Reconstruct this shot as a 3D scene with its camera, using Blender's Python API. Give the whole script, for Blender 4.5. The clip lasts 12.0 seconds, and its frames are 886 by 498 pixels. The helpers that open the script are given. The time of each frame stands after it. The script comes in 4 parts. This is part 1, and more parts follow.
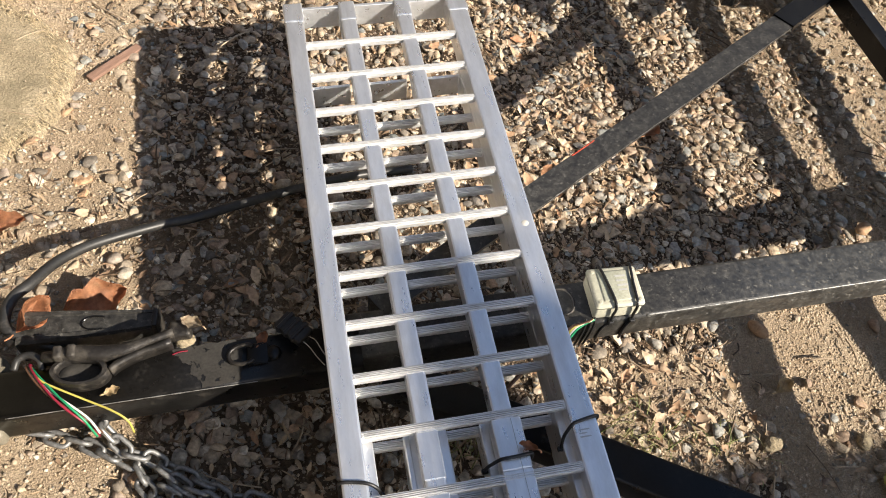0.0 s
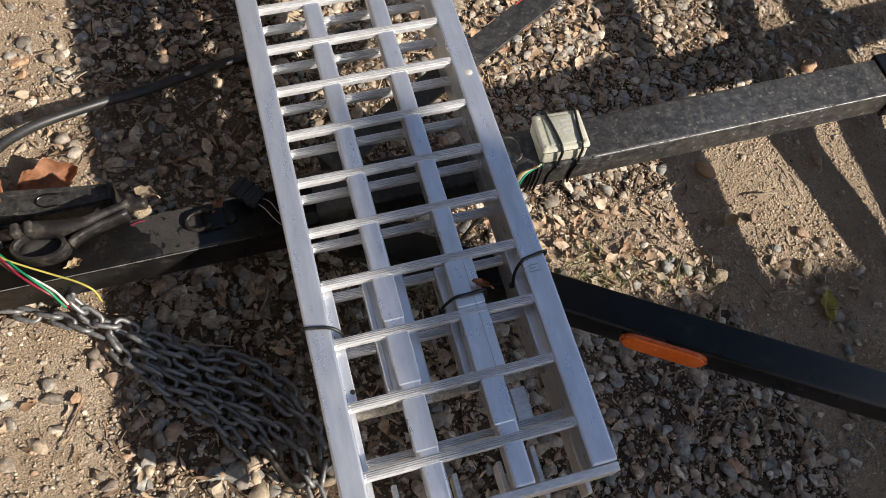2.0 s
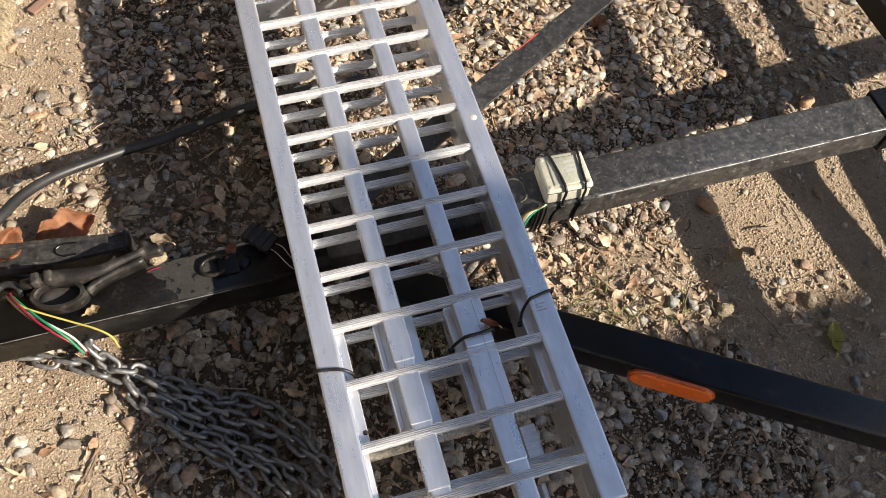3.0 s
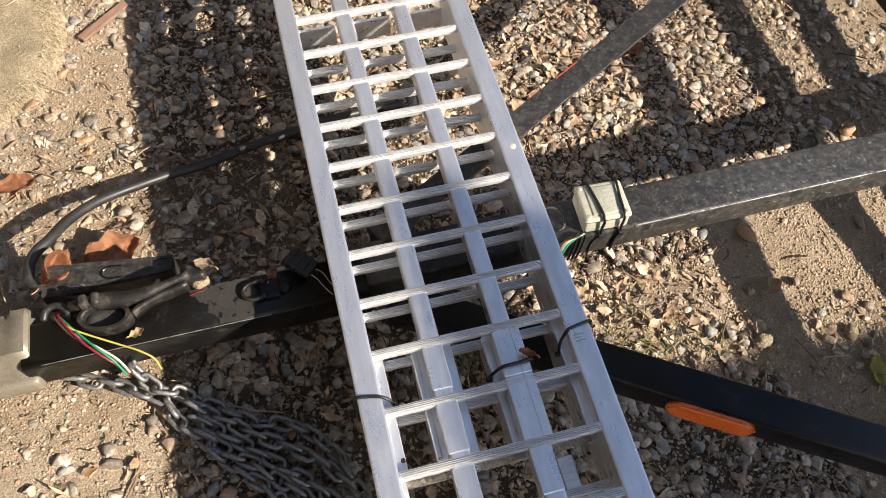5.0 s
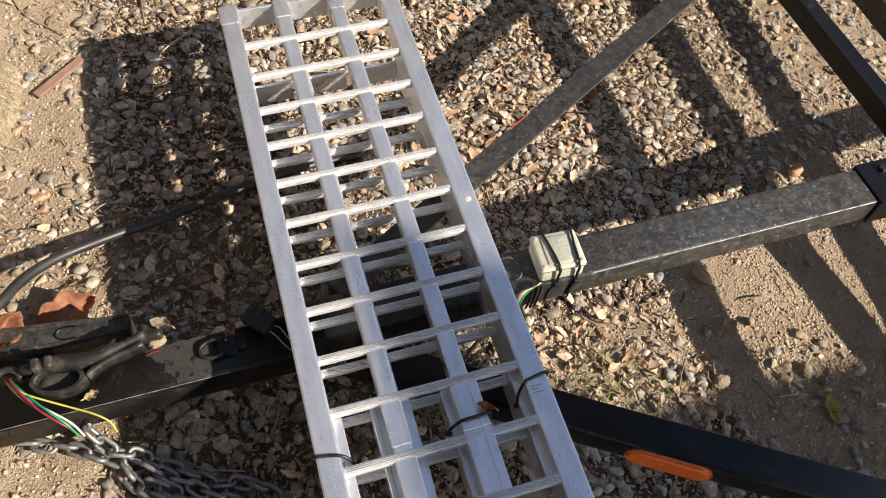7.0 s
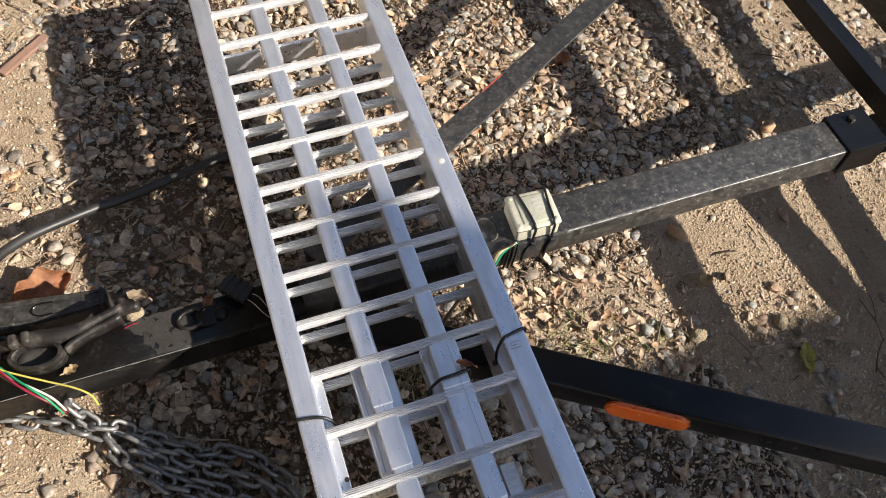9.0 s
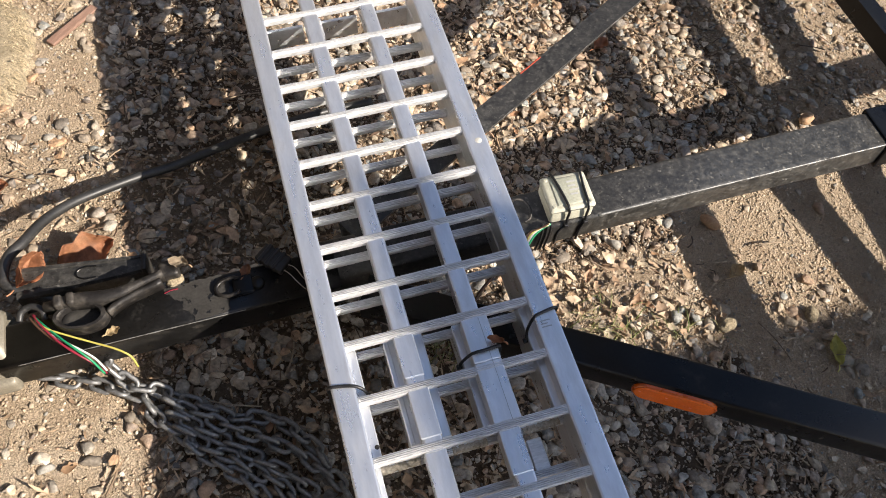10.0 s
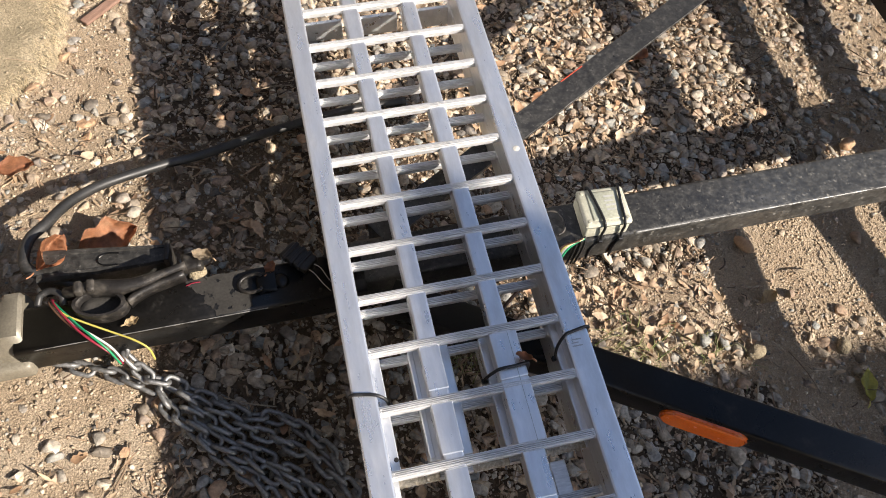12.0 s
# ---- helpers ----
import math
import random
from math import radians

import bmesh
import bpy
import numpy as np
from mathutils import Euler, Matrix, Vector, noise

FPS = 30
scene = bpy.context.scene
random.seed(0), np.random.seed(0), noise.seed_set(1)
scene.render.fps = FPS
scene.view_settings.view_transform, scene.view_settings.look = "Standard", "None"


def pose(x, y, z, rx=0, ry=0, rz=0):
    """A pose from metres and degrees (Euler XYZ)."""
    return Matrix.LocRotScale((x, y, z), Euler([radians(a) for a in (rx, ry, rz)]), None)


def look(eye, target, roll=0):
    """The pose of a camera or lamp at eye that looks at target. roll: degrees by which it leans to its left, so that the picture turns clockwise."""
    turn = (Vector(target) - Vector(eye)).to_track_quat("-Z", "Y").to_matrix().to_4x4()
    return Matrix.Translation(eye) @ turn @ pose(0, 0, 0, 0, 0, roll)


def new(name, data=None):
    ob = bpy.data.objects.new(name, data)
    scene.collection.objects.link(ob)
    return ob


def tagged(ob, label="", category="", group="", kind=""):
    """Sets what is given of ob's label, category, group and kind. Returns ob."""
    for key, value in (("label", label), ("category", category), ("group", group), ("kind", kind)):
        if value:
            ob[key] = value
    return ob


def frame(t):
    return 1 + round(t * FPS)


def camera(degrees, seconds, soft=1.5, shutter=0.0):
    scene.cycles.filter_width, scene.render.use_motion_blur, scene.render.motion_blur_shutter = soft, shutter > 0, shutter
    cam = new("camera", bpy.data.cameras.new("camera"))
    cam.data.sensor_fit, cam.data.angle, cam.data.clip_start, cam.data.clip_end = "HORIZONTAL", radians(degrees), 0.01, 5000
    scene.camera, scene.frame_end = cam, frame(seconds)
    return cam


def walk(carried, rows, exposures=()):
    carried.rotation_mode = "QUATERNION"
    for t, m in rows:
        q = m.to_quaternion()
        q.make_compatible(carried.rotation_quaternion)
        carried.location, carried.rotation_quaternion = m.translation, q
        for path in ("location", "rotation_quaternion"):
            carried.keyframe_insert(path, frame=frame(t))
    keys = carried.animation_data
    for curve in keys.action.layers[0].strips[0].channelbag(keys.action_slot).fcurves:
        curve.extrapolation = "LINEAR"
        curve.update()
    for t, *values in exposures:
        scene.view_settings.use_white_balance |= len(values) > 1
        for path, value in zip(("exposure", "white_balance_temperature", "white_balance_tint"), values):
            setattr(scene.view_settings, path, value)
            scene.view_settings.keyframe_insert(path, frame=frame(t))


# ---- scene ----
cam = camera(59.1, 12.0, 0.95)
PATH = [
    (0, (-0.15, -0.614, 1.061), (0.411, 0.486, -0.513), 19.6),
    (0.5, (-0.168, -0.602, 1.115), (0.425, 0.607, -0.364), 19.2),
    (0.6, (-0.168, -0.602, 1.11), (0.431, 0.615, -0.36), 19.1),
    (1, (-0.16, -0.616, 1.11), (0.449, 0.549, -0.397), 19.6),
    (1.3, (-0.155, -0.64, 1.088), (0.457, 0.403, -0.506), 20.8),
    (1.5, (-0.138, -0.657, 1.055), (0.466, 0.285, -0.602), 22.0),
    (2, (-0.135, -0.666, 1.064), (0.469, 0.165, -0.652), 23.1),
    (2.5, (-0.138, -0.665, 1.078), (0.47, 0.213, -0.613), 21.0),
    (3, (-0.141, -0.67, 1.087), (0.457, 0.245, -0.588), 19.6),
    (3.5, (-0.15, -0.665, 1.095), (0.42, 0.286, -0.569), 17.8),
    (3.7, (-0.155, -0.662, 1.094), (0.406, 0.295, -0.57), 17.6),
    (5.5, (-0.151, -0.656, 1.098), (0.382, 0.319, -0.565), 16.6),
    (6, (-0.14, -0.651, 1.096), (0.415, 0.311, -0.568), 17.2),
    (6.5, (-0.141, -0.652, 1.101), (0.446, 0.319, -0.546), 17.9),
    (7, (-0.137, -0.647, 1.121), (0.484, 0.378, -0.48), 17.4),
    (7.5, (-0.13, -0.662, 1.121), (0.505, 0.366, -0.472), 15.6),
    (7.7, (-0.113, -0.67, 1.115), (0.533, 0.336, -0.488), 15.1),
    (9.3, (-0.144, -0.668, 1.114), (0.499, 0.295, -0.517), 18.4),
    (9.5, (-0.151, -0.663, 1.117), (0.466, 0.301, -0.523), 18.2),
    (10, (-0.149, -0.683, 1.117), (0.435, 0.274, -0.539), 17.5),
    (10.5, (-0.154, -0.686, 1.101), (0.415, 0.262, -0.565), 18.7),
    (11, (-0.159, -0.682, 1.101), (0.407, 0.257, -0.571), 20.3),
    (11.5, (-0.155, -0.663, 1.092), (0.417, 0.272, -0.581), 20.7),
    (12, (-0.163, -0.651, 1.095), (0.392, 0.31, -0.569), 19.9),
]
EXPOSURES = [(0.0, 0.88, 6800, 10), (0.5, 0.41, 6800, 12), (1.0, 0.32, 6600, 12), (1.5, 0.39, 6350, 12), (2.0, 0.45, 6450, 12), (2.5, 0.63, 6600, 12),
             (3.0, 0.78, 6750, 12), (3.5, 0.82, 6850, 12), (5.5, 0.86, 6800, 12), (6.5, 0.82, 6800, 12), (7.5, 0.68, 6780, 12), (9.5, 0.84, 6570, 12), (12.0, 0.86, 6580, 12)]
walk(cam, [(t, look(eye, target, roll)) for t, eye, target, roll in PATH], EXPOSURES)


# ---- world, sun, exposure ----
SUN = Vector((0.237, -0.22, 0.236)).normalized()
elevation = math.asin(SUN.z)
azimuth = math.atan2(SUN.x, SUN.y)
world = bpy.data.worlds.new("sky")
scene.world = world
world.use_nodes = True
wn = world.node_tree
sky = wn.nodes.new("ShaderNodeTexSky")
sky.sky_type = "NISHITA"
sky.sun_disc = False
sky.sun_elevation = elevation
sky.sun_rotation = azimuth
sky.dust_density = 1.0
wn.nodes["Background"].inputs["Strength"].default_value = 0.100
wn.links.new(sky.outputs["Color"], wn.nodes["Background"].inputs["Color"])
lamp = bpy.data.lights.new("sun", "SUN")
lamp.energy, lamp.angle, lamp.color = 5.7, radians(0.55), (1.0, 0.925, 0.81)
sun = new("sun", lamp)
sun.matrix_world = look(SUN * 20, (0, 0, 0))


# ---- materials ----
def surface(name, stops, scale=20.0, rough=(0.5, 0.7), metal=0.0, bump=0.2, bump_scale=120.0, depth=0.002,
            spread="noise", stain=None, stain_scale=6.0, stain_at=(0.55, 0.65), coat=0.0, stretch=None, mottle=0.25, mottle_scale=300.0, mask=None, second=None, spec=0.5):
    """stops: (position, rgb); spread: noise over the surface, island or object for a colour per piece."""
    m = bpy.data.materials.new(name)
    m.use_nodes = True
    nt = m.node_tree
    n, link = nt.nodes, nt.links.new
    b = n["Principled BSDF"]
    geo = n.new("ShaderNodeTexCoord")
    co = geo.outputs["Object"]
    if stretch:
        mp = n.new("ShaderNodeMapping")
        mp.inputs["Scale"].default_value = stretch
        link(co, mp.inputs["Vector"])
        co = mp.outputs["Vector"]

    def noise_tex(s, detail=6.0, r=0.6):
        t = n.new("ShaderNodeTexNoise")
        t.inputs["Scale"].default_value, t.inputs["Detail"].default_value, t.inputs["Roughness"].default_value = s, detail, r
        link(co, t.inputs["Vector"])
        return t.outputs["Fac"]

    ramp = n.new("ShaderNodeValToRGB")
    els = ramp.color_ramp.elements
    while len(els) < len(stops):
        els.new(0.5)
    for e, (p, c) in zip(els, stops):
        e.position, e.color = p, (*c, 1)
    if spread == "island":
        link(n.new("ShaderNodeNewGeometry").outputs["Random Per Island"], ramp.inputs["Fac"])
    elif spread == "object":
        link(n.new("ShaderNodeObjectInfo").outputs["Random"], ramp.inputs["Fac"])
    else:
        link(noise_tex(scale), ramp.inputs["Fac"])
    colour = ramp.outputs["Color"]
    if mottle:
        mix = n.new("ShaderNodeMix")
        mix.data_type, mix.blend_type = "RGBA", "MULTIPLY"
        lift = n.new("ShaderNodeMapRange")
        lift.inputs["From Min"].default_value, lift.inputs["From Max"].default_value = 0.3, 0.7
        lift.inputs["To Min"].default_value, lift.inputs["To Max"].default_value = 1 - mottle, 1 + mottle * 0.6
        link(noise_tex(mottle_scale, 4.0), lift.inputs["Value"])
        mix.inputs["Factor"].default_value = 1.0
        link(colour, mix.inputs["A"])
        link(lift.outputs["Result"], mix.inputs["B"])
        colour = mix.outputs["Result"]
    rr = n.new("ShaderNodeMapRange")
    rr.inputs["From Min"].default_value, rr.inputs["From Max"].default_value = 0.3, 0.7
    rr.inputs["To Min"].default_value, rr.inputs["To Max"].default_value = rough
    link(noise_tex(scale * 1.7), rr.inputs["Value"])
    rough_out = rr.outputs["Result"]
    for rgb, srough, at_scale, at_range in ([(*stain, stain_scale, stain_at)] if stain else []) + ([second] if second else []):
        sr = n.new("ShaderNodeMapRange")
        sr.inputs["From Min"].default_value, sr.inputs["From Max"].default_value = at_range
        link(noise_tex(at_scale, 8.0, 0.7), sr.inputs["Value"])
        mix = n.new("ShaderNodeMix")
        mix.data_type = "RGBA"
        link(sr.outputs["Result"], mix.inputs["Factor"])
        link(colour, mix.inputs["A"])
        mix.inputs["B"].default_value = (*rgb, 1)
        colour = mix.outputs["Result"]
        mr = n.new("ShaderNodeMix")
        link(sr.outputs["Result"], mr.inputs["Factor"])
        link(rough_out, mr.inputs["A"])
        mr.inputs["B"].default_value = srough
        rough_out = mr.outputs["Result"]
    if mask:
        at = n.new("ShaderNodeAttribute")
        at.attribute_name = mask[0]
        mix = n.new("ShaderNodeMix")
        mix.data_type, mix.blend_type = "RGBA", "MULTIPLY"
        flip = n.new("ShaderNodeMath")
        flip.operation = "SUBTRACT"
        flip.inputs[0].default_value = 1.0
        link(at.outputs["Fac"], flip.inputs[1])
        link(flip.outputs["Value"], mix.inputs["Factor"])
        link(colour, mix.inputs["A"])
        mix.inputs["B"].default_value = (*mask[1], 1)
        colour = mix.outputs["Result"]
    link(colour, b.inputs["Base Color"])
    link(rough_out, b.inputs["Roughness"])
    b.inputs["Metallic"].default_value = metal
    b.inputs["Coat Weight"].default_value = coat
    b.inputs["Specular IOR Level"].default_value = spec
    if bump:
        bp = n.new("ShaderNodeBump")
        bp.inputs["Strength"].default_value, bp.inputs["Distance"].default_value = bump, depth
        link(noise_tex(bump_scale, 8.0, 0.65), bp.inputs["Height"])
        link(bp.outputs["Normal"], b.inputs["Normal"])
    return m


# mask darkens soil under thick gravel, painting in shade between stones
SOIL = surface("dry_soil", [(0.25, (0.41, 0.295, 0.190)), (0.5, (0.53, 0.405, 0.275)), (0.75, (0.67, 0.54, 0.395))], 9, (0.85, 0.95), 0, 1.0, 330, 0.012, mask=("gap_shade_tone", (0.20, 0.172, 0.150)),
               stain=((0.40, 0.305, 0.21), 0.95), stain_scale=2.5, stain_at=(0.52, 0.72), mottle=0.45, mottle_scale=420)
GRAVEL = surface("river_gravel", [(0.0, (0.105, 0.095, 0.085)), (0.10, (0.430, 0.340, 0.240)), (0.20, (0.225, 0.190, 0.150)), (0.30, (0.560, 0.440, 0.300)), (0.38, (0.185, 0.175, 0.160)),
                                  (0.47, (0.480, 0.300, 0.175)), (0.55, (0.330, 0.320, 0.290)), (0.64, (0.260, 0.180, 0.125)), (0.73, (0.510, 0.410, 0.300)), (0.82, (0.235, 0.250, 0.240)), (0.91, (0.450, 0.390, 0.310)), (1.0, (0.700, 0.610, 0.480))],
                 60, (0.45, 0.75), 0, 0.6, 420, 0.003, spread="island", mottle=0.5, mottle_scale=130, second=((0.45, 0.345, 0.23), 0.9, 55, (0.58, 0.80)))
GRIT = surface("coarse_grit", [(0.0, (0.34, 0.255, 0.175)), (0.35, (0.47, 0.365, 0.255)), (0.7, (0.40, 0.32, 0.23)), (1.0, (0.60, 0.49, 0.36))],
               60, (0.7, 0.9), 0, 0.0, spread="island", mottle=0.3, mottle_scale=300)
CONCRETE = surface("sandy_concrete", [(0.3, (0.27, 0.215, 0.135)), (0.5, (0.37, 0.30, 0.195)), (0.7, (0.48, 0.395, 0.27))], 14, (0.85, 0.95), 0, 0.9, 240, 0.006,
                   stain=((0.20, 0.165, 0.105), 0.9), stain_scale=9, stain_at=(0.5, 0.7), mottle=0.5, mottle_scale=330)
ALU = surface("mill_aluminium", [(0.3, (0.74, 0.75, 0.775)), (0.5, (0.82, 0.83, 0.85)), (0.7, (0.90, 0.905, 0.92))], 30, (0.22, 0.46), 0.80, 0.16, 420, 0.0005,
              stain=((0.60, 0.59, 0.57), 0.5), stain_scale=14, stain_at=(0.50, 0.85), mottle=0.06, mottle_scale=90, stretch=(1.6, 0.4, 1.6), second=((0.36, 0.34, 0.31), 0.7, 80, (0.68, 0.80)))
RUNG = surface("ribbed_aluminium", [(0.3, (0.66, 0.65, 0.64)), (0.6, (0.77, 0.765, 0.755)), (0.8, (0.84, 0.84, 0.83))], 40, (0.34, 0.54), 0.55, 0.15, 700, 0.0006,
               stain=((0.32, 0.29, 0.25), 0.8), stain_scale=30, stain_at=(0.60, 0.82), stretch=(0.4, 1.5, 1.5), mottle=0.2, mottle_scale=220)
BLACK = surface("black_paint", [(0.3, (0.004, 0.004, 0.0044)), (0.7, (0.009, 0.009, 0.0095))], 14, (0.24, 0.38), 0, 0.15, 320, 0.0008,
                stain=((0.045, 0.04, 0.034), 0.75), stain_scale=14, stain_at=(0.6, 0.82), mottle=0.3, mottle_scale=220, spec=0.3)
DUSTY = surface("dusty_black_paint", [(0.3, (0.016, 0.0156, 0.015)), (0.5, (0.036, 0.0345, 0.032)), (0.7, (0.066, 0.063, 0.057))], 65, (0.26, 0.50), 0, 0.25, 400, 0.0008,
                stain=((0.20, 0.19, 0.168), 0.85), stain_scale=120, stain_at=(0.57, 0.74), mottle=0.55, mottle_scale=190, second=((0.010, 0.010, 0.0105), 0.3, 10, (0.57, 0.72)))
SLEEVE = surface("scuffed_black_paint", [(0.3, (0.0065, 0.0062, 0.006)), (0.7, (0.013, 0.0125, 0.012))], 30, (0.24, 0.42), 0, 0.2, 320, 0.0008,
                 stain=((0.050, 0.045, 0.039), 0.8), stain_scale=30, stain_at=(0.56, 0.80), mottle=0.4, mottle_scale=240, spec=0.35)
# pale metal for strips that draw the tubes' edge highlights
EDGE_GLINT = surface("edge_highlight_steel", [(0.3, (0.16, 0.157, 0.15)), (0.7, (0.30, 0.297, 0.285))], 60, (0.40, 0.58), 0.5, 0.2, 400, 0.0006, stain=((0.07, 0.065, 0.06), 0.7), stain_scale=45, stain_at=(0.5, 0.62))
SILT = surface("dried_mud_film", [(0.3, (0.022, 0.020, 0.0175)), (0.7, (0.040, 0.0365, 0.032))], 40, (0.8, 0.95), 0, 0.3, 500, 0.0006, mottle=0.35)
RUBBER = surface("black_rubber", [(0.3, (0.014, 0.014, 0.014)), (0.7, (0.035, 0.034, 0.033))], 18, (0.38, 0.55), 0, 0.15, 300, 0.0006,
                 stain=((0.10, 0.09, 0.08), 0.7), stain_scale=25, stain_at=(0.62, 0.8), mottle=0.3)
CASTING = surface("worn_cast_steel", [(0.3, (0.015, 0.0135, 0.0125)), (0.6, (0.030, 0.027, 0.025)), (0.8, (0.055, 0.049, 0.043))], 30, (0.30, 0.55), 0.25, 0.45, 260, 0.0014, mottle=0.4, mottle_scale=160,
                  stain=((0.095, 0.083, 0.068), 0.85), stain_scale=45, stain_at=(0.50, 0.72))
COUPLER = surface("grey_coupler_paint", [(0.3, (0.17, 0.152, 0.115)), (0.6, (0.235, 0.21, 0.162)), (0.8, (0.32, 0.29, 0.225))], 12, (0.4, 0.6), 0.2, 0.2, 260, 0.0008,
                  stain=((0.26, 0.13, 0.06), 0.85), stain_scale=18, stain_at=(0.66, 0.74), mottle=0.2)
ZINC = surface("galvanised_chain", [(0.3, (0.18, 0.18, 0.18)), (0.6, (0.28, 0.279, 0.276)), (0.8, (0.42, 0.416, 0.405))], 60, (0.44, 0.62), 0.74, 0.2, 600, 0.0005, mottle=0.3)
CREAM = surface("cream_plastic", [(0.3, (0.40, 0.385, 0.30)), (0.6, (0.48, 0.465, 0.37)), (0.8, (0.55, 0.53, 0.43))], 25, (0.4, 0.6), 0, 0.1, 300, 0.0005,
                stain=((0.27, 0.25, 0.18), 0.7), stain_scale=30, stain_at=(0.58, 0.75), mottle=0.15)
LIDGREEN = surface("clouded_clear_lid", [(0.3, (0.35, 0.355, 0.28)), (0.7, (0.45, 0.445, 0.35))], 30, (0.25, 0.45), 0, 0.1, 300, 0.0005,
                   stain=((0.24, 0.22, 0.15), 0.7), stain_scale=50, stain_at=(0.58, 0.75), mottle=0.2)
TIE = surface("black_nylon", [(0.3, (0.008, 0.008, 0.009)), (0.7, (0.016, 0.016, 0.017))], 40, (0.35, 0.5), 0, 0.0, mottle=0.2)
AMBER = surface("amber_reflector", [(0.3, (0.80, 0.13, 0.006)), (0.7, (0.92, 0.19, 0.010))], 30, (0.15, 0.3), 0, 0.35, 900, 0.0008, coat=0.6, mottle=0.15, mottle_scale=500)
AMBER_EDGE = surface("amber_housing", [(0.3, (0.50, 0.085, 0.008)), (0.7, (0.58, 0.11, 0.01))], 30, (0.2, 0.35), 0, 0.0, coat=0.5, mottle=0.1)
BARK = surface("dry_twig", [(0.0, (0.09, 0.06, 0.04)), (0.5, (0.20, 0.14, 0.09)), (1.0, (0.42, 0.34, 0.24))], 40, (0.8, 0.9), 0, 0.0, spread="island", mottle=0.3)
LITTER = surface("dead_leaf_litter", [(0.0, (0.26, 0.15, 0.08)), (0.3, (0.36, 0.25, 0.15)), (0.55, (0.46, 0.37, 0.26)), (0.8, (0.29, 0.20, 0.13)), (1.0, (0.62, 0.53, 0.40))],
                 40, (0.6, 0.8), 0, 0.3, 300, 0.001, spread="island", mottle=0.3, mottle_scale=150)
STRAW = surface("dry_straw_fibre", [(0.0, (0.36, 0.275, 0.165)), (0.5, (0.50, 0.40, 0.25)), (1.0, (0.64, 0.53, 0.35))], 40, (0.8, 0.9), 0, 0.0, spread="island", mottle=0.2)
BITS = surface("bark_crumbs", [(0.0, (0.10, 0.06, 0.035)), (0.35, (0.20, 0.13, 0.08)), (0.7, (0.33, 0.23, 0.14)), (1.0, (0.45, 0.34, 0.22))], 40, (0.7, 0.9), 0, 0.0, spread="island", mottle=0.2)
BITS_PALE = surface("pale_dry_leaf", [(0.3, (0.45, 0.33, 0.18)), (0.7, (0.62, 0.48, 0.28))], 60, (0.6, 0.8), 0, 0.2, 300, 0.001, mottle=0.3)
BROWN_LEAF = surface("brown_dry_leaf", [(0.3, (0.26, 0.11, 0.055)), (0.55, (0.42, 0.19, 0.095)), (0.75, (0.55, 0.31, 0.18))], 35, (0.55, 0.75), 0, 0.4, 220, 0.001, mottle=0.3, mottle_scale=120)
RUSSET = surface("russet_leaf_litter", [(0.0, (0.34, 0.15, 0.07)), (0.35, (0.45, 0.22, 0.11)), (0.6, (0.38, 0.19, 0.11)), (0.8, (0.46, 0.25, 0.14)), (1.0, (0.52, 0.31, 0.18))],
                 40, (0.55, 0.75), 0, 0.3, 250, 0.001, spread="island", mottle=0.25, mottle_scale=120)
FALLEN = surface("mixed_fallen_leaf", [(0.0, (0.34, 0.17, 0.085)), (0.25, (0.46, 0.32, 0.20)), (0.5, (0.37, 0.25, 0.16)), (0.75, (0.55, 0.43, 0.30)), (1.0, (0.40, 0.23, 0.13))],
                 40, (0.55, 0.75), 0, 0.4, 250, 0.001, spread="island", mottle=0.4, mottle_scale=110)
GREEN_LEAF = surface("yellowing_leaf", [(0.3, (0.48, 0.44, 0.11)), (0.7, (0.60, 0.54, 0.15))], 60, (0.5, 0.7), 0, 0.3, 220, 0.001, mottle=0.25, mottle_scale=120,
                     second=((0.20, 0.13, 0.05), 0.7, 120, (0.66, 0.72)))
GRASS = surface("grass_blades", [(0.0, (0.10, 0.13, 0.03)), (0.5, (0.20, 0.22, 0.07)), (1.0, (0.33, 0.29, 0.14))], 40, (0.5, 0.7), 0, 0.0, spread="island", mottle=0.2)
REDWOOD = surface("weathered_red_wood", [(0.3, (0.17, 0.095, 0.065)), (0.6, (0.27, 0.165, 0.12)), (0.8, (0.38, 0.26, 0.19))], 40, (0.75, 0.9), 0, 0.5, 200, 0.0015, stretch=(0.3, 3, 3), mottle=0.3)
WALL = surface("unseen_shade_wall", [(0.3, (0.30, 0.27, 0.23)), (0.7, (0.38, 0.34, 0.29))], 3, (0.7, 0.9), 0, 0.2, 60, 0.002, mottle=0.15, mottle_scale=30)
DARKWALL = surface("dark_sky_block", [(0.3, (0.030, 0.024, 0.019)), (0.7, (0.050, 0.040, 0.031))], 3, (0.7, 0.9), 0, 0.2, 60, 0.002, mottle=0.15, mottle_scale=30)
INK = surface("grey_print", [(0.3, (0.40, 0.40, 0.38)), (0.7, (0.46, 0.46, 0.44))], 30, (0.5, 0.6), 0, 0.0, mottle=0.1)
REDSTONE = surface("orange_stone", [(0.3, (0.33, 0.19, 0.10)), (0.7, (0.45, 0.29, 0.17))], 60, (0.7, 0.85), 0, 0.3, 300, 0.001, mottle=0.3)
CRUST = surface("caked_soil", [(0.3, (0.40, 0.33, 0.24)), (0.6, (0.58, 0.51, 0.40)), (0.8, (0.68, 0.62, 0.51))], 90, (0.85, 0.95), 0, 0.8, 500, 0.002, mottle=0.35)
WIRES = {}
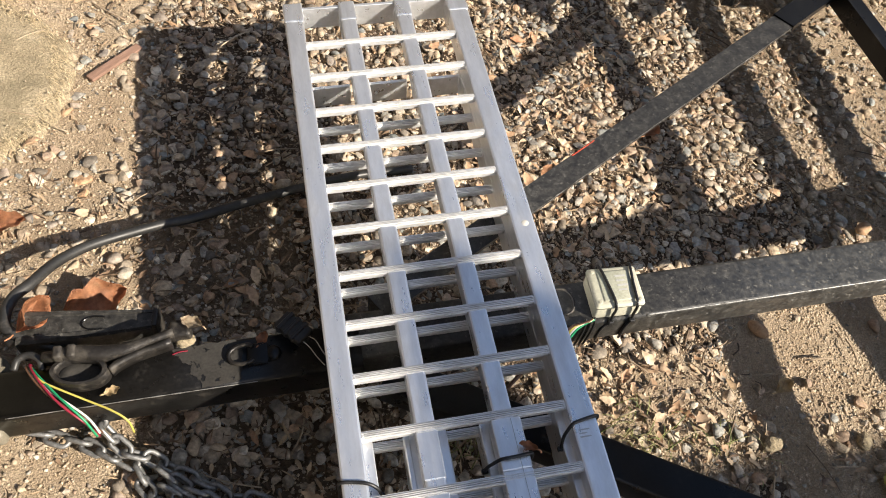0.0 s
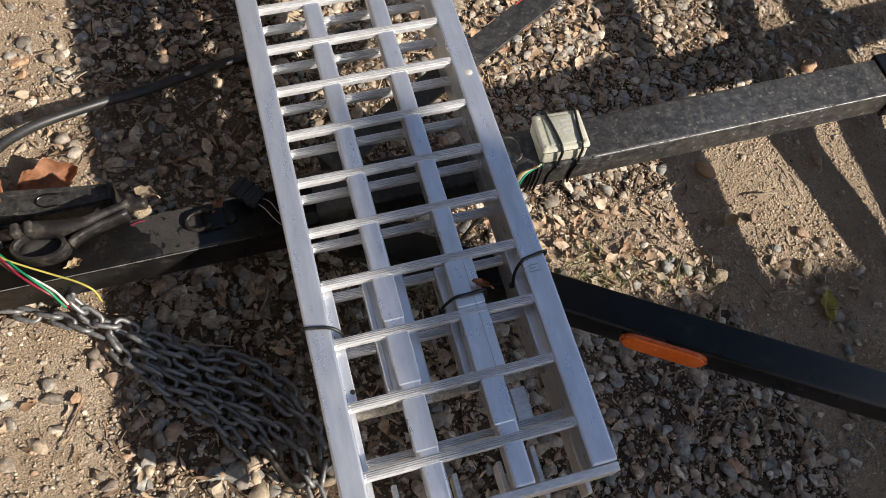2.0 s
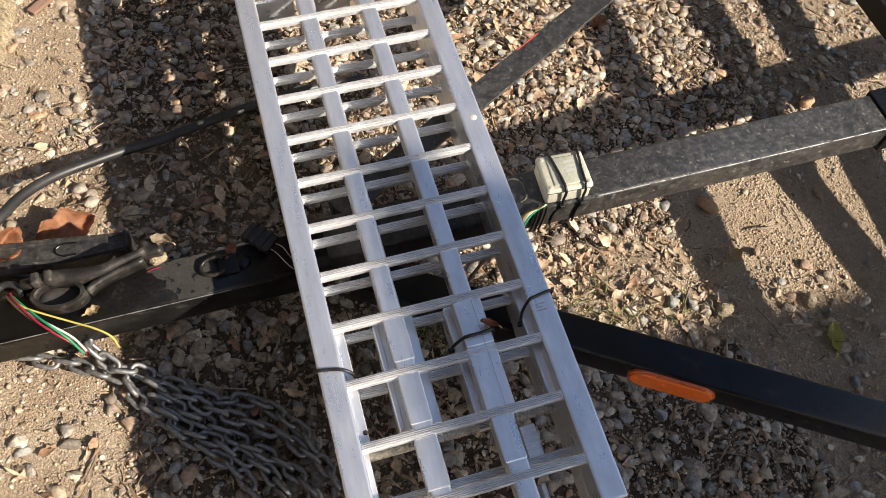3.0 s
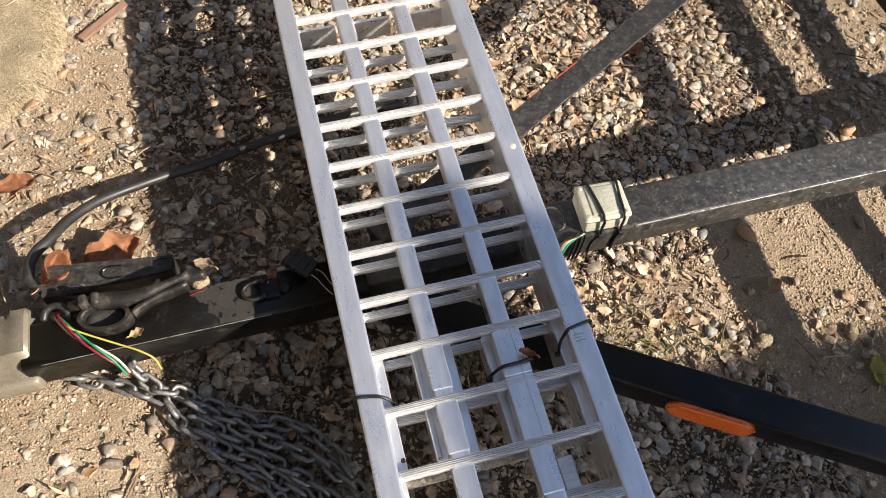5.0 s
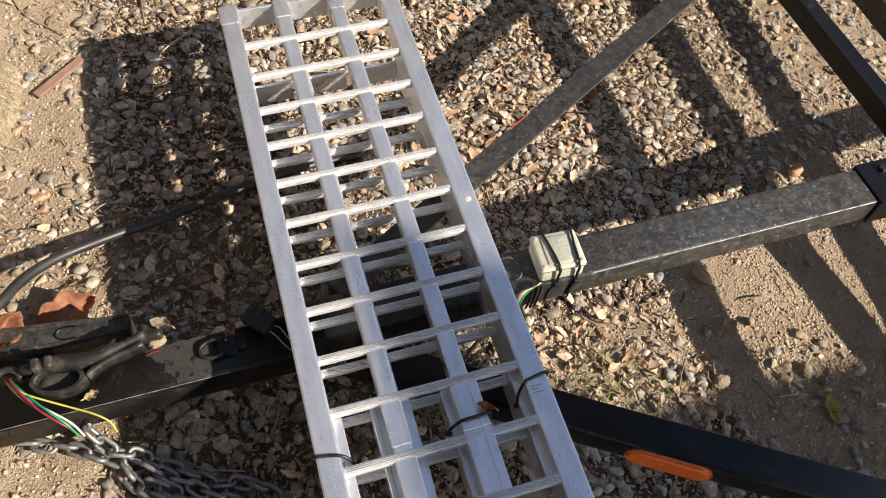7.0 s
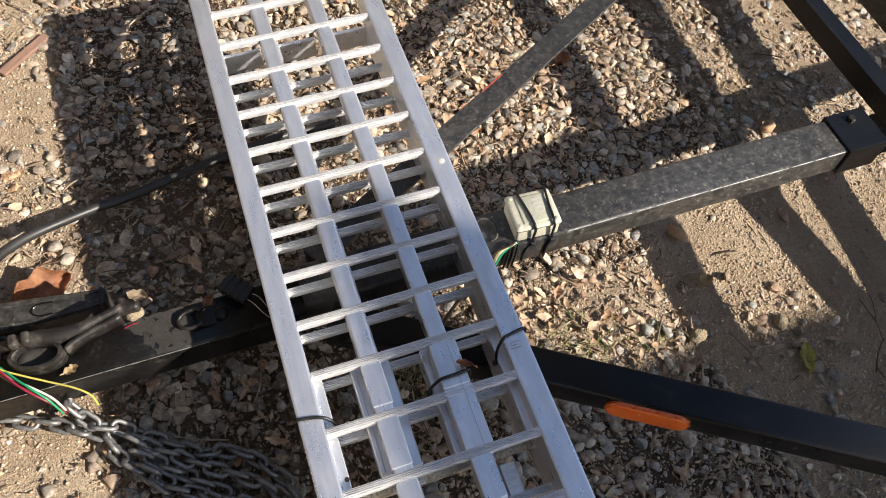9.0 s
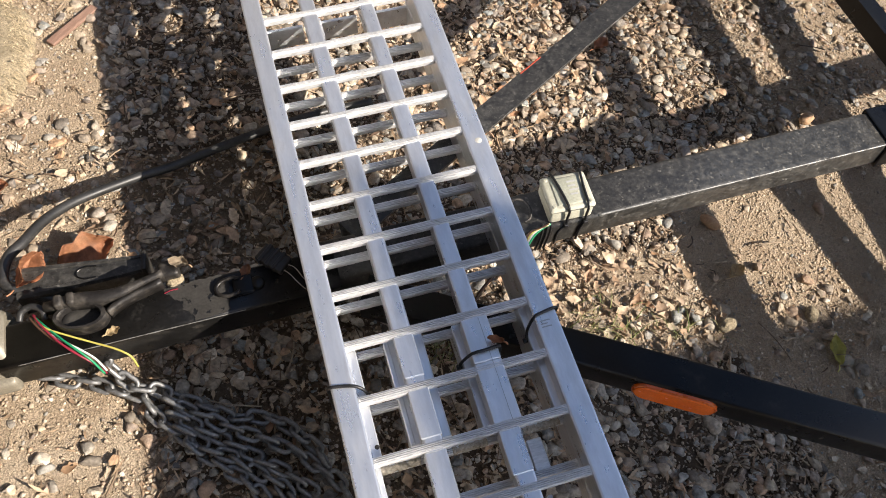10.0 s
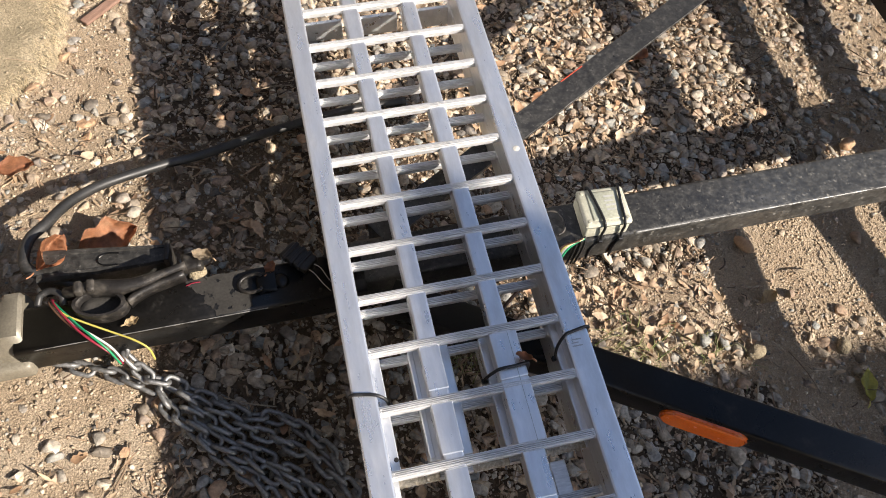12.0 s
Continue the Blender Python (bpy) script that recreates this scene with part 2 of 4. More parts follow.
for wname, rgb in (("red", (0.24, 0.015, 0.035)), ("green", (0.01, 0.24, 0.10)), ("white", (0.62, 0.60, 0.55)), ("yellow", (0.50, 0.43, 0.10)), ("brown", (0.10, 0.05, 0.03)), ("black", (0.012, 0.012, 0.012))):
    WIRES[wname] = surface(wname + "_insulation", [(0.3, tuple(c * 0.85 for c in rgb)), (0.7, rgb)], 60, (0.3, 0.45), 0, 0.0, mottle=0.15)
PAINT_RED = surface("red_marker_paint", [(0.3, (0.45, 0.06, 0.03)), (0.7, (0.60, 0.10, 0.05))], 60, (0.4, 0.6), 0, 0.0, mottle=0.3)


# ---- building helpers ----
def mesh_of(bm, name, material, smooth=False):
    me = bpy.data.meshes.new(name)
    bm.to_mesh(me)
    bm.free()
    me.materials.append(material)
    if smooth:
        me.shade_smooth()
    return me


def thing(name, matrix=None, label="", category="", group="", kind=""):
    e = new(name)
    e.empty_display_size = 0.02
    if matrix is not None:
        e.matrix_world = matrix
    return tagged(e, label, category, group, kind)


def part(name, bm, material, parent, label="", smooth=False):
    ob = new(name, mesh_of(bm, name, material, smooth))
    ob.parent = parent
    return tagged(ob, label)


def box(x0, x1, y0, y1, z0, z1, bevel=0.002, seg=2, bm=None):
    bm = bm or bmesh.new()
    r = bmesh.ops.create_cube(bm, size=1.0)["verts"]
    for v in r:
        v.co = Vector((x0 + (v.co.x + 0.5) * (x1 - x0), y0 + (v.co.y + 0.5) * (y1 - y0), z0 + (v.co.z + 0.5) * (z1 - z0)))
    if bevel:
        es = {e for v in r for e in v.link_edges}
        bmesh.ops.bevel(bm, geom=list(es), offset=bevel, segments=seg, affect="EDGES", profile=0.6)
    return bm


def moved(bm, m):
    bmesh.ops.transform(bm, matrix=m, verts=bm.verts)
    return bm


def extrude_profile(profile, a, b, bm=None):
    """A closed profile of (u, v), u along across, v along z, run from a to b."""
    bm = bm or bmesh.new()
    a, b = Vector(a), Vector(b)
    way = (b - a).normalized()
    up = Vector((0, 0, 1))
    up = (up - way * up.dot(way)).normalized()
    side = way.cross(up)
    ends = [[bm.verts.new(p + side * u + up * v) for u, v in profile] for p in (a, b)]
    k = len(profile)
    for i in range(k):
        bm.faces.new((ends[0][i], ends[0][(i + 1) % k], ends[1][(i + 1) % k], ends[1][i]))
    bm.faces.new(ends[0][::-1])
    bm.faces.new(ends[1])
    bmesh.ops.recalc_face_normals(bm, faces=bm.faces)
    return bm


def round_rect(w, h, r, z_top=0.0, steps=4):
    pts = []
    for cx, cz, a0 in ((w / 2 - r, z_top - r, 0), (-w / 2 + r, z_top - r, 90), (-w / 2 + r, z_top - h + r, 180), (w / 2 - r, z_top - h + r, 270)):
        for i in range(steps + 1):
            a = radians(a0 + 90 * i / steps)
            pts.append((cx + r * math.cos(a), cz + r * math.sin(a)))
    return pts


def smooth_path(points, per=8):
    pts = [Vector(p) for p in points]
    full = [pts[0] * 2 - pts[1]] + pts + [pts[-1] * 2 - pts[-2]]
    out = []
    for i in range(1, len(full) - 2):
        p0, p1, p2, p3 = full[i - 1:i + 3]
        for k in range(per):
            t = k / per
            out.append(0.5 * ((2 * p1) + (p2 - p0) * t + (2 * p0 - 5 * p1 + 4 * p2 - p3) * t * t + (3 * p1 - p0 - 3 * p2 + p3) * t ** 3))
    return out + [pts[-1]]


def tube(points, radius, sides=8, per=8, bm=None, flat=1.0, closed=False):
    """A round tube along a smoothed path; radius may be a function of 0..1."""
    bm = bm or bmesh.new()
    path = [Vector(p) for p in points] if per == 0 else smooth_path(points, per)
    n, made = len(path), []
    rings = []
    side = None
    for i, p in enumerate(path):
        if closed:
            way = (path[(i + 1) % n] - path[i - 1]).normalized()
        else:
            way = (path[min(i + 1, n - 1)] - path[max(i - 1, 0)]).normalized()
        if side is None:
            side = way.cross(Vector((0.12, 0.2, 1))).normalized()
        side = (side - way * side.dot(way)).normalized()
        up = side.cross(way)
        r = radius(i / (n - 1)) if callable(radius) else radius
        rings.append([bm.verts.new(p + side * r * math.cos(a) + up * r * flat * math.sin(a)) for a in [2 * math.pi * k / sides for k in range(sides)]])
    for i in range(n if closed else n - 1):
        r0, r1 = rings[i], rings[(i + 1) % n]
        for k in range(sides):
            made.append(bm.faces.new((r0[k], r0[(k + 1) % sides], r1[(k + 1) % sides], r1[k])))
    if not closed:
        made += [bm.faces.new(rings[0][::-1]), bm.faces.new(rings[-1])]
    bmesh.ops.recalc_face_normals(bm, faces=made)
    return bm


def lathe(profile, segs=28, bm=None, at=(0, 0, 0)):
    bm = bm or bmesh.new()
    rings = [[bm.verts.new((at[0] + r * math.cos(2 * math.pi * k / segs), at[1] + r * math.sin(2 * math.pi * k / segs), at[2] + z)) for k in range(segs)] for r, z in profile]
    for a, b in zip(rings, rings[1:]):
        for k in range(segs):
            bm.faces.new((a[k], a[(k + 1) % segs], b[(k + 1) % segs], b[k]))
    bmesh.ops.recalc_face_normals(bm, faces=bm.faces)
    return bm


def mesh_from_arrays(name, verts, faces, material, smooth):
    """verts (N, 3), faces (M, 3) arrays into one mesh."""
    me = bpy.data.meshes.new(name)
    me.vertices.add(len(verts))
    me.vertices.foreach_set("co", np.ascontiguousarray(verts, dtype=np.float32).ravel())
    me.loops.add(faces.size)
    me.loops.foreach_set("vertex_index", np.ascontiguousarray(faces, dtype=np.int32).ravel())
    me.polygons.add(len(faces))
    me.polygons.foreach_set("loop_start", np.arange(0, faces.size, 3, dtype=np.int32))
    me.update(calc_edges=True)
    me.materials.append(material)
    if smooth:
        me.shade_smooth()
        if smooth is not True:
            me.set_sharp_from_angle(angle=radians(smooth))
    return me


# ---- frames of reference ----
SLOPE = 0.153
tz = Vector((-SLOPE, 0, 1)).normalized()
ty = Vector((0, 1, 0))
tx = ty.cross(tz)
TONGUE = Matrix((tx, ty, tz)).transposed().to_4x4()
TONGUE.translation = (0, 0, 0.152)          # origin on the tongue's top face
nz = Vector((0.153, 0.017, 1)).normalized()  # the ground's normal, seen from the ramp
ny = (Vector((0, 1, 0)) - nz * nz.y).normalized()
nx = ny.cross(nz)
RAMP = Matrix((nx, ny, nz)).to_4x4()
RAMP.translation = (0, 0, 0.2362)           # origin on the ramp's top plane


# ---- ground ----
def hills(x, y):
    p = Vector((x * 2.2, y * 2.2, 3.1))
    return 0.010 * noise.noise(p) + 0.004 * noise.noise(p * 4.1) + 0.0022 * noise.noise(p * 13.0) + 0.0016 * noise.noise(p * 37.0) - 0.004


def build_ground():
    inner = np.linspace(-1.0, 1.0, 421)
    xs = np.concatenate([-0.4 - np.geomspace(400, 0.9, 24), 0.35 + inner * 1.6 - 0.0, 0.4 + np.geomspace(1.8, 400, 24)])
    ys = np.concatenate([-0.4 - np.geomspace(400, 0.9, 24), 0.35 + inner * 1.5, 0.5 + np.geomspace(1.6, 400, 24)])
    xs, ys = np.sort(xs), np.sort(ys)
    verts = []
    for yy in ys:
        for xx in xs:
            near = abs(xx - 0.35) < 1.7 and abs(yy - 0.35) < 1.6
            verts.append((xx, yy, hills(xx, yy) if near else -0.004))
    nxs, nys = len(xs), len(ys)
    idx = np.arange(nxs * nys).reshape(nys, nxs)
    q = np.stack([idx[:-1, :-1], idx[:-1, 1:], idx[1:, 1:], idx[1:, :-1]], -1).reshape(-1, 4)
    f = np.concatenate([q[:, [0, 1, 2]], q[:, [0, 2, 3]]])
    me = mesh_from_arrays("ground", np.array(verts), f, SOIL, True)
    # 1 leaves soil plain; lower paints gap shade by gravel cover, browner earth far back
    gap_shade_tone = me.attributes.new("gap_shade_tone", "FLOAT", "POINT")
    gap_shade_tone.data.foreach_set("value", [1 - min(1.0, max(0.0, cover(x, y) * 1.25 - 0.2)) * min(1.0, max(0.25, (x + 0.30) * 12)) - 0.22 * min(1.0, max(0.0, (y - 0.72) * 4)) * (x < 0.6) for x, y, z in verts])
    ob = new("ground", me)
    return tagged(ob, "dry sandy soil yard with pebbles pressed in", "ground", kind="structure")


def ico(level):
    if level == 0:
        v = np.array([(1, 0, 0), (0, 1, 0), (-1, 0, 0), (0, -1, 0), (0, 0, 1), (0, 0, -1)], float)
        return v, np.array([(0, 1, 4), (1, 2, 4), (2, 3, 4), (3, 0, 4), (1, 0, 5), (2, 1, 5), (3, 2, 5), (0, 3, 5)])
    bm = bmesh.new()
    bmesh.ops.create_icosphere(bm, subdivisions=level, radius=1.0)
    v = np.array([x.co[:] for x in bm.verts])
    f = np.array([[x.index for x in fc.verts] for fc in bm.faces])
    bm.free()
    return v, f


def on_pad(x, y):
    return ((x + 0.62) / 0.225) ** 2 + ((y - 0.53) / 0.225) ** 2 < 1


def cover(x, y):
    """How thickly gravel lies, 0 to 1."""
    d = 1.0
    if y > 1.6 or y < -0.78 or x < -0.62 - 0.27 * max(0.0, y) or x > 1.15 + 0.62 * (y + 0.5) or (y < 0 and x < -0.62):
        return -1.0
    if ((x + 0.62) / 0.235) ** 2 + ((y - 0.53) / 0.23) ** 2 < 1:
        return 0.0
    wob = 0.09 * noise.noise(Vector((x * 4, y * 4, 9.0)))
    if x + wob > 0.70 and y < 0.03 + wob and y > -0.42:
        d = 0.035 if y > -0.22 or x > 0.98 else 0.20
    elif x + wob > 0.72 and y <= -0.42:
        d = 0.22
    elif 0.33 < x <= 0.72 and -0.33 < y < -0.1:
        d = 0.30
    elif x + wob > 1.05 and y < 0.4:
        d = 0.35
    elif x + wob < -0.27 and y < -0.12:
        d = 0.22
    elif x < -0.27:
        d = 0.40 if y < 0.36 else 0.22 if y < 0.72 else 0.14
    elif x < 0.1 and y < -0.12 + wob:
        d = 0.85
    elif y + wob > 0.82 and x + 1.5 * wob < 0.2:
        d = 0.14
    elif y + wob > 0.86 and x + 1.5 * wob < 0.45:
        d = 0.36
    elif x < -0.02 and y < 0.25:
        d = 0.75
    elif x + wob > 1.3:
        d = 0.3
    elif x > 1.0:
        d = 0.6
    return d


def scatter(rng, count, lo, hi, level, size, weight, sink, flat, cuts, bare=0.0, worn=1.0):
    """Stones of random shape, joined: verts and faces. size: (least, most, power)."""
    base, tri = ico(level)
    pos = []
    while len(pos) < count:
        for x, y in rng.uniform(lo, hi, (count, 2)):
            w = weight(x, y)
            w = 0.0 if w < -0.5 else max(w, bare * (0.04 if on_pad(x, y) else 1.0))
            if rng.random() < w:
                pos.append((x, y))
                if len(pos) == count:
                    break
    vs = []
    nv = len(base)
    for x, y in pos:
        s = size[0] + (size[1] - size[0]) * rng.random() ** size[2]
        v = base * np.array([1.0, rng.uniform(0.6, 0.95), rng.uniform(*flat)])
        for _ in range(cuts):
            n = rng.normal(size=3)
            n /= np.linalg.norm(n)
            over = np.maximum(v @ n - rng.uniform(0.22, 0.62), 0)
            v = v - worn * over[:, None] * n
        v = v + rng.normal(scale=0.018 if level else 0.16, size=v.shape)
        a, b = rng.uniform(0, 2 * np.pi), rng.normal(scale=0.28)
        c, sn, cb, sb = np.cos(a), np.sin(a), np.cos(b), np.sin(b)
        v = v @ np.array([[1, 0, 0], [0, cb, -sb], [0, sb, cb]]).T
        v = v @ np.array([[c, -sn, 0], [sn, c, 0], [0, 0, 1]]).T
        v = v * (s / 2)
        vs.append(v + np.array([x, y, (0.0115 if on_pad(x, y) else hills(x, y)) + s * 0.25 * rng.uniform(*sink)]))
    f = (tri[None] + (np.arange(count) * nv)[:, None, None]).reshape(-1, 3)
    return np.concatenate(vs), f


build_ground()
rng = np.random.default_rng(7)
LO, HI = (-0.95, -0.80), (1.75, 1.6)
v, f = scatter(rng, 11500, LO, HI, 2, (0.009, 0.038, 2.0), cover, (-0.15, 0.85), (0.26, 0.50), 6, 0.0, 0.85)
tagged(new("gravel", mesh_from_arrays("gravel", v, f, GRAVEL, 48)), "rounded grey and tan river gravel lying on soil", "gravel", kind="stuff")
v, f = scatter(rng, 6500, LO, HI, 2, (0.009, 0.034, 1.8), cover, (-0.05, 0.9), (0.26, 0.55), 9, 0.0, 1.0)
tagged(new("broken_gravel", mesh_from_arrays("broken_gravel", v, f, GRAVEL, 40)), "angular broken stones among the river gravel", "gravel", kind="stuff")
v, f = scatter(rng, 23000, LO, HI, 1, (0.005, 0.012, 1.6), cover, (-0.2, 0.7), (0.35, 0.7), 3, bare=0.05)
tagged(new("pebbles", mesh_from_arrays("pebbles", v, f, GRAVEL, False)), "small chips of grey and brown gravel", "gravel", kind="stuff")
v, f = scatter(rng, 80000, LO, HI, 0, (0.002, 0.008, 2.2), cover, (0.0, 1.1), (0.5, 0.9), 0, bare=0.85)
tagged(new("grit", mesh_from_arrays("grit", v, f, GRIT, False)), "small tan grit and pebbles on the soil", "grit", kind="stuff")

v, f = scatter(rng, 34000, (0.30, -0.65), (1.70, 0.40), 0, (0.003, 0.0085, 2.8), lambda x, y: 1 - 0.75 * max(0.0, cover(x, y)), (-0.2, 0.6), (0.35, 0.7), 0)
tagged(new("soil_crumbs", mesh_from_arrays("soil_crumbs", v, f, GRIT, False)), "crumbs of dry tan soil on bare ground", "soil crumbs", kind="stuff")


def build_pad():
    bm = bmesh.new()
    rings = []
    for r, z in ((0.0, 0.012), (0.3, 0.012), (0.5, 0.0115), (0.65, 0.010), (0.78, 0.008), (0.88, 0.005), (0.96, 0.001), (1.0, -0.002), (1.06, -0.014)):
        ring = []
        for k in range(72):
            a = 2 * math.pi * k / 72
            w = r * (1 + 0.10 * noise.noise(Vector((math.cos(a) * 2.2, math.sin(a) * 2.2, 5))) + 0.05 * noise.noise(Vector((math.cos(a) * 8, math.sin(a) * 8, 2))) + 0.035 * noise.noise(Vector((math.cos(a) * 23, math.sin(a) * 23, 4))))
            ring.append(bm.verts.new((0.235 * w * math.cos(a), 0.235 * w * math.sin(a), z + 0.004 * noise.noise(Vector((math.cos(a) * r * 5, math.sin(a) * r * 5, 1))))))
        rings.append(ring)
    for a, b in zip(rings, rings[1:]):
        for k in range(72):
            bm.faces.new((a[k], a[(k + 1) % 72], b[(k + 1) % 72], b[k]))
    bmesh.ops.remove_doubles(bm, verts=bm.verts, dist=0.0005)
    bmesh.ops.recalc_face_normals(bm, faces=bm.faces)
    ob = new("concrete_pad", mesh_of(bm, "concrete_pad", CONCRETE, True))
    ob.matrix_world = pose(-0.62, 0.53, 0)
    tagged(ob, "low rounded sandy concrete pad set in the soil", "concrete pad")


build_pad()


# ---- unseen wall and gable, added to shade the near side ----
def build_wall():
    w = thing("shade_wall_south", None, "unseen board wall and small gable, added to shade the near side", "wall", kind="structure")
    part("wall_panel", box(2.435, 9.0, -2.73, -2.67, -0.02, 2.548, 0.0), WALL, w)
    bm = bmesh.new()
    # gable outline is set by where its shadow falls on ramp and soil
    profile = [(2.395, 2.5485), (3.055, 2.5485), (2.985, 3.09), (2.925, 3.09)]
    ends = [[bm.verts.new((x, y, z)) for x, z in profile] for y in (-2.72, -2.68)]
    for i in range(4):
        bm.faces.new((ends[0][i], ends[0][(i + 1) % 4], ends[1][(i + 1) % 4], ends[1][i]))
    bm.faces.new(ends[0])
    bm.faces.new(ends[1])
    bmesh.ops.recalc_face_normals(bm, faces=bm.faces)
    part("gable", bm, WALL, w)
    # dark panels out of view, added to cut skylight on the left
    w = thing("sky_block_west", None, "unseen dark board wall, added to block sky from west and south", "wall", kind="structure")
    part("wall_panel", box(-1.46, -1.40, -2.7, 5.2, -0.02, 4.3, 0.0), DARKWALL, w)
    part("wall_panel", box(-1.40, 0.0, -2.73, -2.67, -0.02, 4.3, 0.0), DARKWALL, w)


build_wall()
# another dark panel out of view, added to hold back northern sky
north = thing("sky_block_north", None, "unseen dark board wall, added to block low sky behind the yard", "wall", kind="structure")
part("wall_panel", box(-1.40, 6.5, 4.0, 4.06, -0.02, 3.9, 0.0), DARKWALL, north)


# ---- trailer: tongue, frame and fittings ----
def build_trailer():
    t = thing("trailer", TONGUE, "black steel utility trailer with A-frame tongue resting low", "trailer")
    part("tongue_beam", extrude_profile(round_rect(0.070, 0.051, 0.006), (-0.02, -0.114, 0), (0.935, -0.114, 0)), DUSTY, t, "dusty black square tongue tube", True)
    part("tongue_sleeve", extrude_profile(round_rect(0.066, 0.056, 0.006), (-0.43, -0.128, 0), (0.03, -0.127, 0)), SLEEVE, t, "glossy black front end of the tongue", True)
    # mostly hidden run behind the frame, its width set by its shadow
    part("tongue_beam", extrude_profile(round_rect(0.058, 0.046, 0.006), (1.035, -0.104, -0.026), (2.35, -0.104, -0.026)), DUSTY, t, "", True)
    part("end_plate", box(0.925, 1.0, -0.153, -0.075, -0.056, 0.003, 0.002), BLACK, t)
    bm = lathe([(0.0, 0.006), (0.006, 0.006), (0.0075, 0.003), (0.0075, 0.0)], 6, None, (0.965, -0.094, 0.003))
    part("bolt", bm, CASTING, t)
    # pale strips paint in the highlight along worn tube and arm edges
    part("worn_edge", tube([(0.425 + 0.025 * k, -0.1468, -0.0022) for k in range(21)], lambda u: 0.0017 + 0.0006 * noise.noise(Vector((u * 31, 2, 1))), 8, 4), EDGE_GLINT, t, "pale strip standing in for the highlight on the worn edge", True)
    part("worn_edge", tube([(-0.405 + 0.02 * k, -0.1600, -0.0014) for k in range(16)], lambda u: 0.0008 + 0.0004 * noise.noise(Vector((u * 23, 8, 1))), 6, 4), EDGE_GLINT, t, "", True)
    way = (Vector((1.0, 0.585, 0))).normalized()
    off = Vector((way.y, -way.x, 0)) * 0.0204 + Vector((0, 0, -0.0016))
    part("worn_edge", tube([Vector((0.06, -0.075, 0)) + way * (0.22 + 0.032 * k) + off for k in range(23)], lambda u: 0.0008 + 0.0004 * noise.noise(Vector((u * 27, 5, 1))), 6, 4), EDGE_GLINT, t, "", True)
    # side arms of the A-frame
    part("side_arm", extrude_profile(round_rect(0.050, 0.048, 0.005), (0.06, -0.172, 0.0), (1.03, -0.795, 0.0)), BLACK, t, "clean black side arm carrying an amber reflector", True)
    L = [(-0.021, 0), (0.021, 0), (0.021, -0.006), (-0.015, -0.006), (-0.015, -0.045), (-0.021, -0.045)]
    part("side_arm", extrude_profile(L, (0.06, -0.075, 0.0), (1.06, 0.510, 0.0)), DUSTY, t, "dusty angle-iron side arm")
    part("paint_streak", extrude_profile([(-0.0006, 0.0010), (0.0006, 0.0010), (0.0006, -0.003), (-0.0006, -0.003)], (0.405, 0.1489, 0.0), (0.450, 0.1752, 0.0)), PAINT_RED, t, "thin red paint streak")
    # cross members: an upright angle first, flat channels behind it
    A = [(0.0, 0.020), (0.0, -0.020), (0.068, -0.020), (0.068, -0.014), (0.006, -0.014), (0.006, 0.020)]
    part("cross_member", extrude_profile(A, (1.036, -0.95, 0.0), (1.036, 1.25, 0.0)), BLACK, t, "black upright angle-iron cross member")
    # rear channels, mostly unseen, are placed to cast stripes of shade
    for x, z, skew in ((1.345, -0.050, 0.09), (1.530, -0.095, 0.15), (2.9, -0.18, 0.0)):
        # each is askew to place its stripe of shade, and the first one turns back below the tongue
        for y0, y1 in ((-0.95, -0.3005), (-0.30, 1.25)):
            bm = box(x - 0.029, x + 0.029, y0, y1, z - 0.055, z, 0.004)
            for v in bm.verts:
                if skew > 0.1:
                    v.co.x += skew * (v.co.y - 0.42)
                elif skew:
                    v.co.x += skew * min(0.0, max(v.co.y, -0.30) - 0.42) - 0.17 * min(0.0, v.co.y + 0.30)
            part("cross_member", bm, DUSTY, t)
    # unseen member, added for the shade it casts below the tongue
    part("cross_member", box(1.871, 1.929, -0.95, -0.10, -0.185, -0.13, 0.004), DUSTY, t)
    # upright panel out of view, added to cast shade on the far ground
    part("front_panel", box(1.59, 1.605, 0.62, 1.26, -0.117, 0.125, 0.002), BLACK, t, "unseen black panel, added to shade ground behind the frame")
    for y in (-0.95, 1.25):
        part("side_rail", box(1.03, 3.3, y - 0.025, y + 0.025, -0.16, -0.10, 0.003), BLACK, t)
    # coupler at the nose
    bm = bmesh.new()
    secs = []
    for x, hw, top, bot in ((-0.412, 0.047, 0.006, -0.050), (-0.416, 0.050, 0.010, -0.053), (-0.434, 0.050, 0.011, -0.053), (-0.440, 0.046, 0.007, -0.050), (-0.47, 0.047, 0.010, -0.054), (-0.55, 0.044, 0.018, -0.06), (-0.62, 0.036, 0.014, -0.06), (-0.66, 0.022, 0.004, -0.05)):
        k = hw / 0.05
        secs.append([bm.verts.new((x - 0.007, -0.121 + u * k, z)) for u, z in ((-0.043, bot), (-0.042, -0.034), (-0.032, -0.010), (-0.018, top - 0.001), (0, top), (0.036, top), (0.047, top - 0.004), (0.054, -0.014), (0.054, bot))])
    for a, b in zip(secs, secs[1:]):
        for k in range(8):
            bm.faces.new((a[k], a[k + 1], b[k + 1], b[k]))
        bm.faces.new((a[8], a[0], b[0], b[8]))
    bm.faces.new(secs[0])
    bm.faces.new(secs[-1][::-1])
    bmesh.ops.recalc_face_normals(bm, faces=bm.faces)
    part("coupler", bm, COUPLER, t, "weathered grey cast coupler with rust spots", True).data.set_sharp_from_angle(angle=radians(40))
    part("coupler_flange", box(-0.66, -0.418, -0.171, -0.148, -0.056, -0.026, 0.009, 3), COUPLER, t, "", True)
    # mud film dried on the tongue's top and side
    bm = bmesh.new()
    r = random.Random(12)
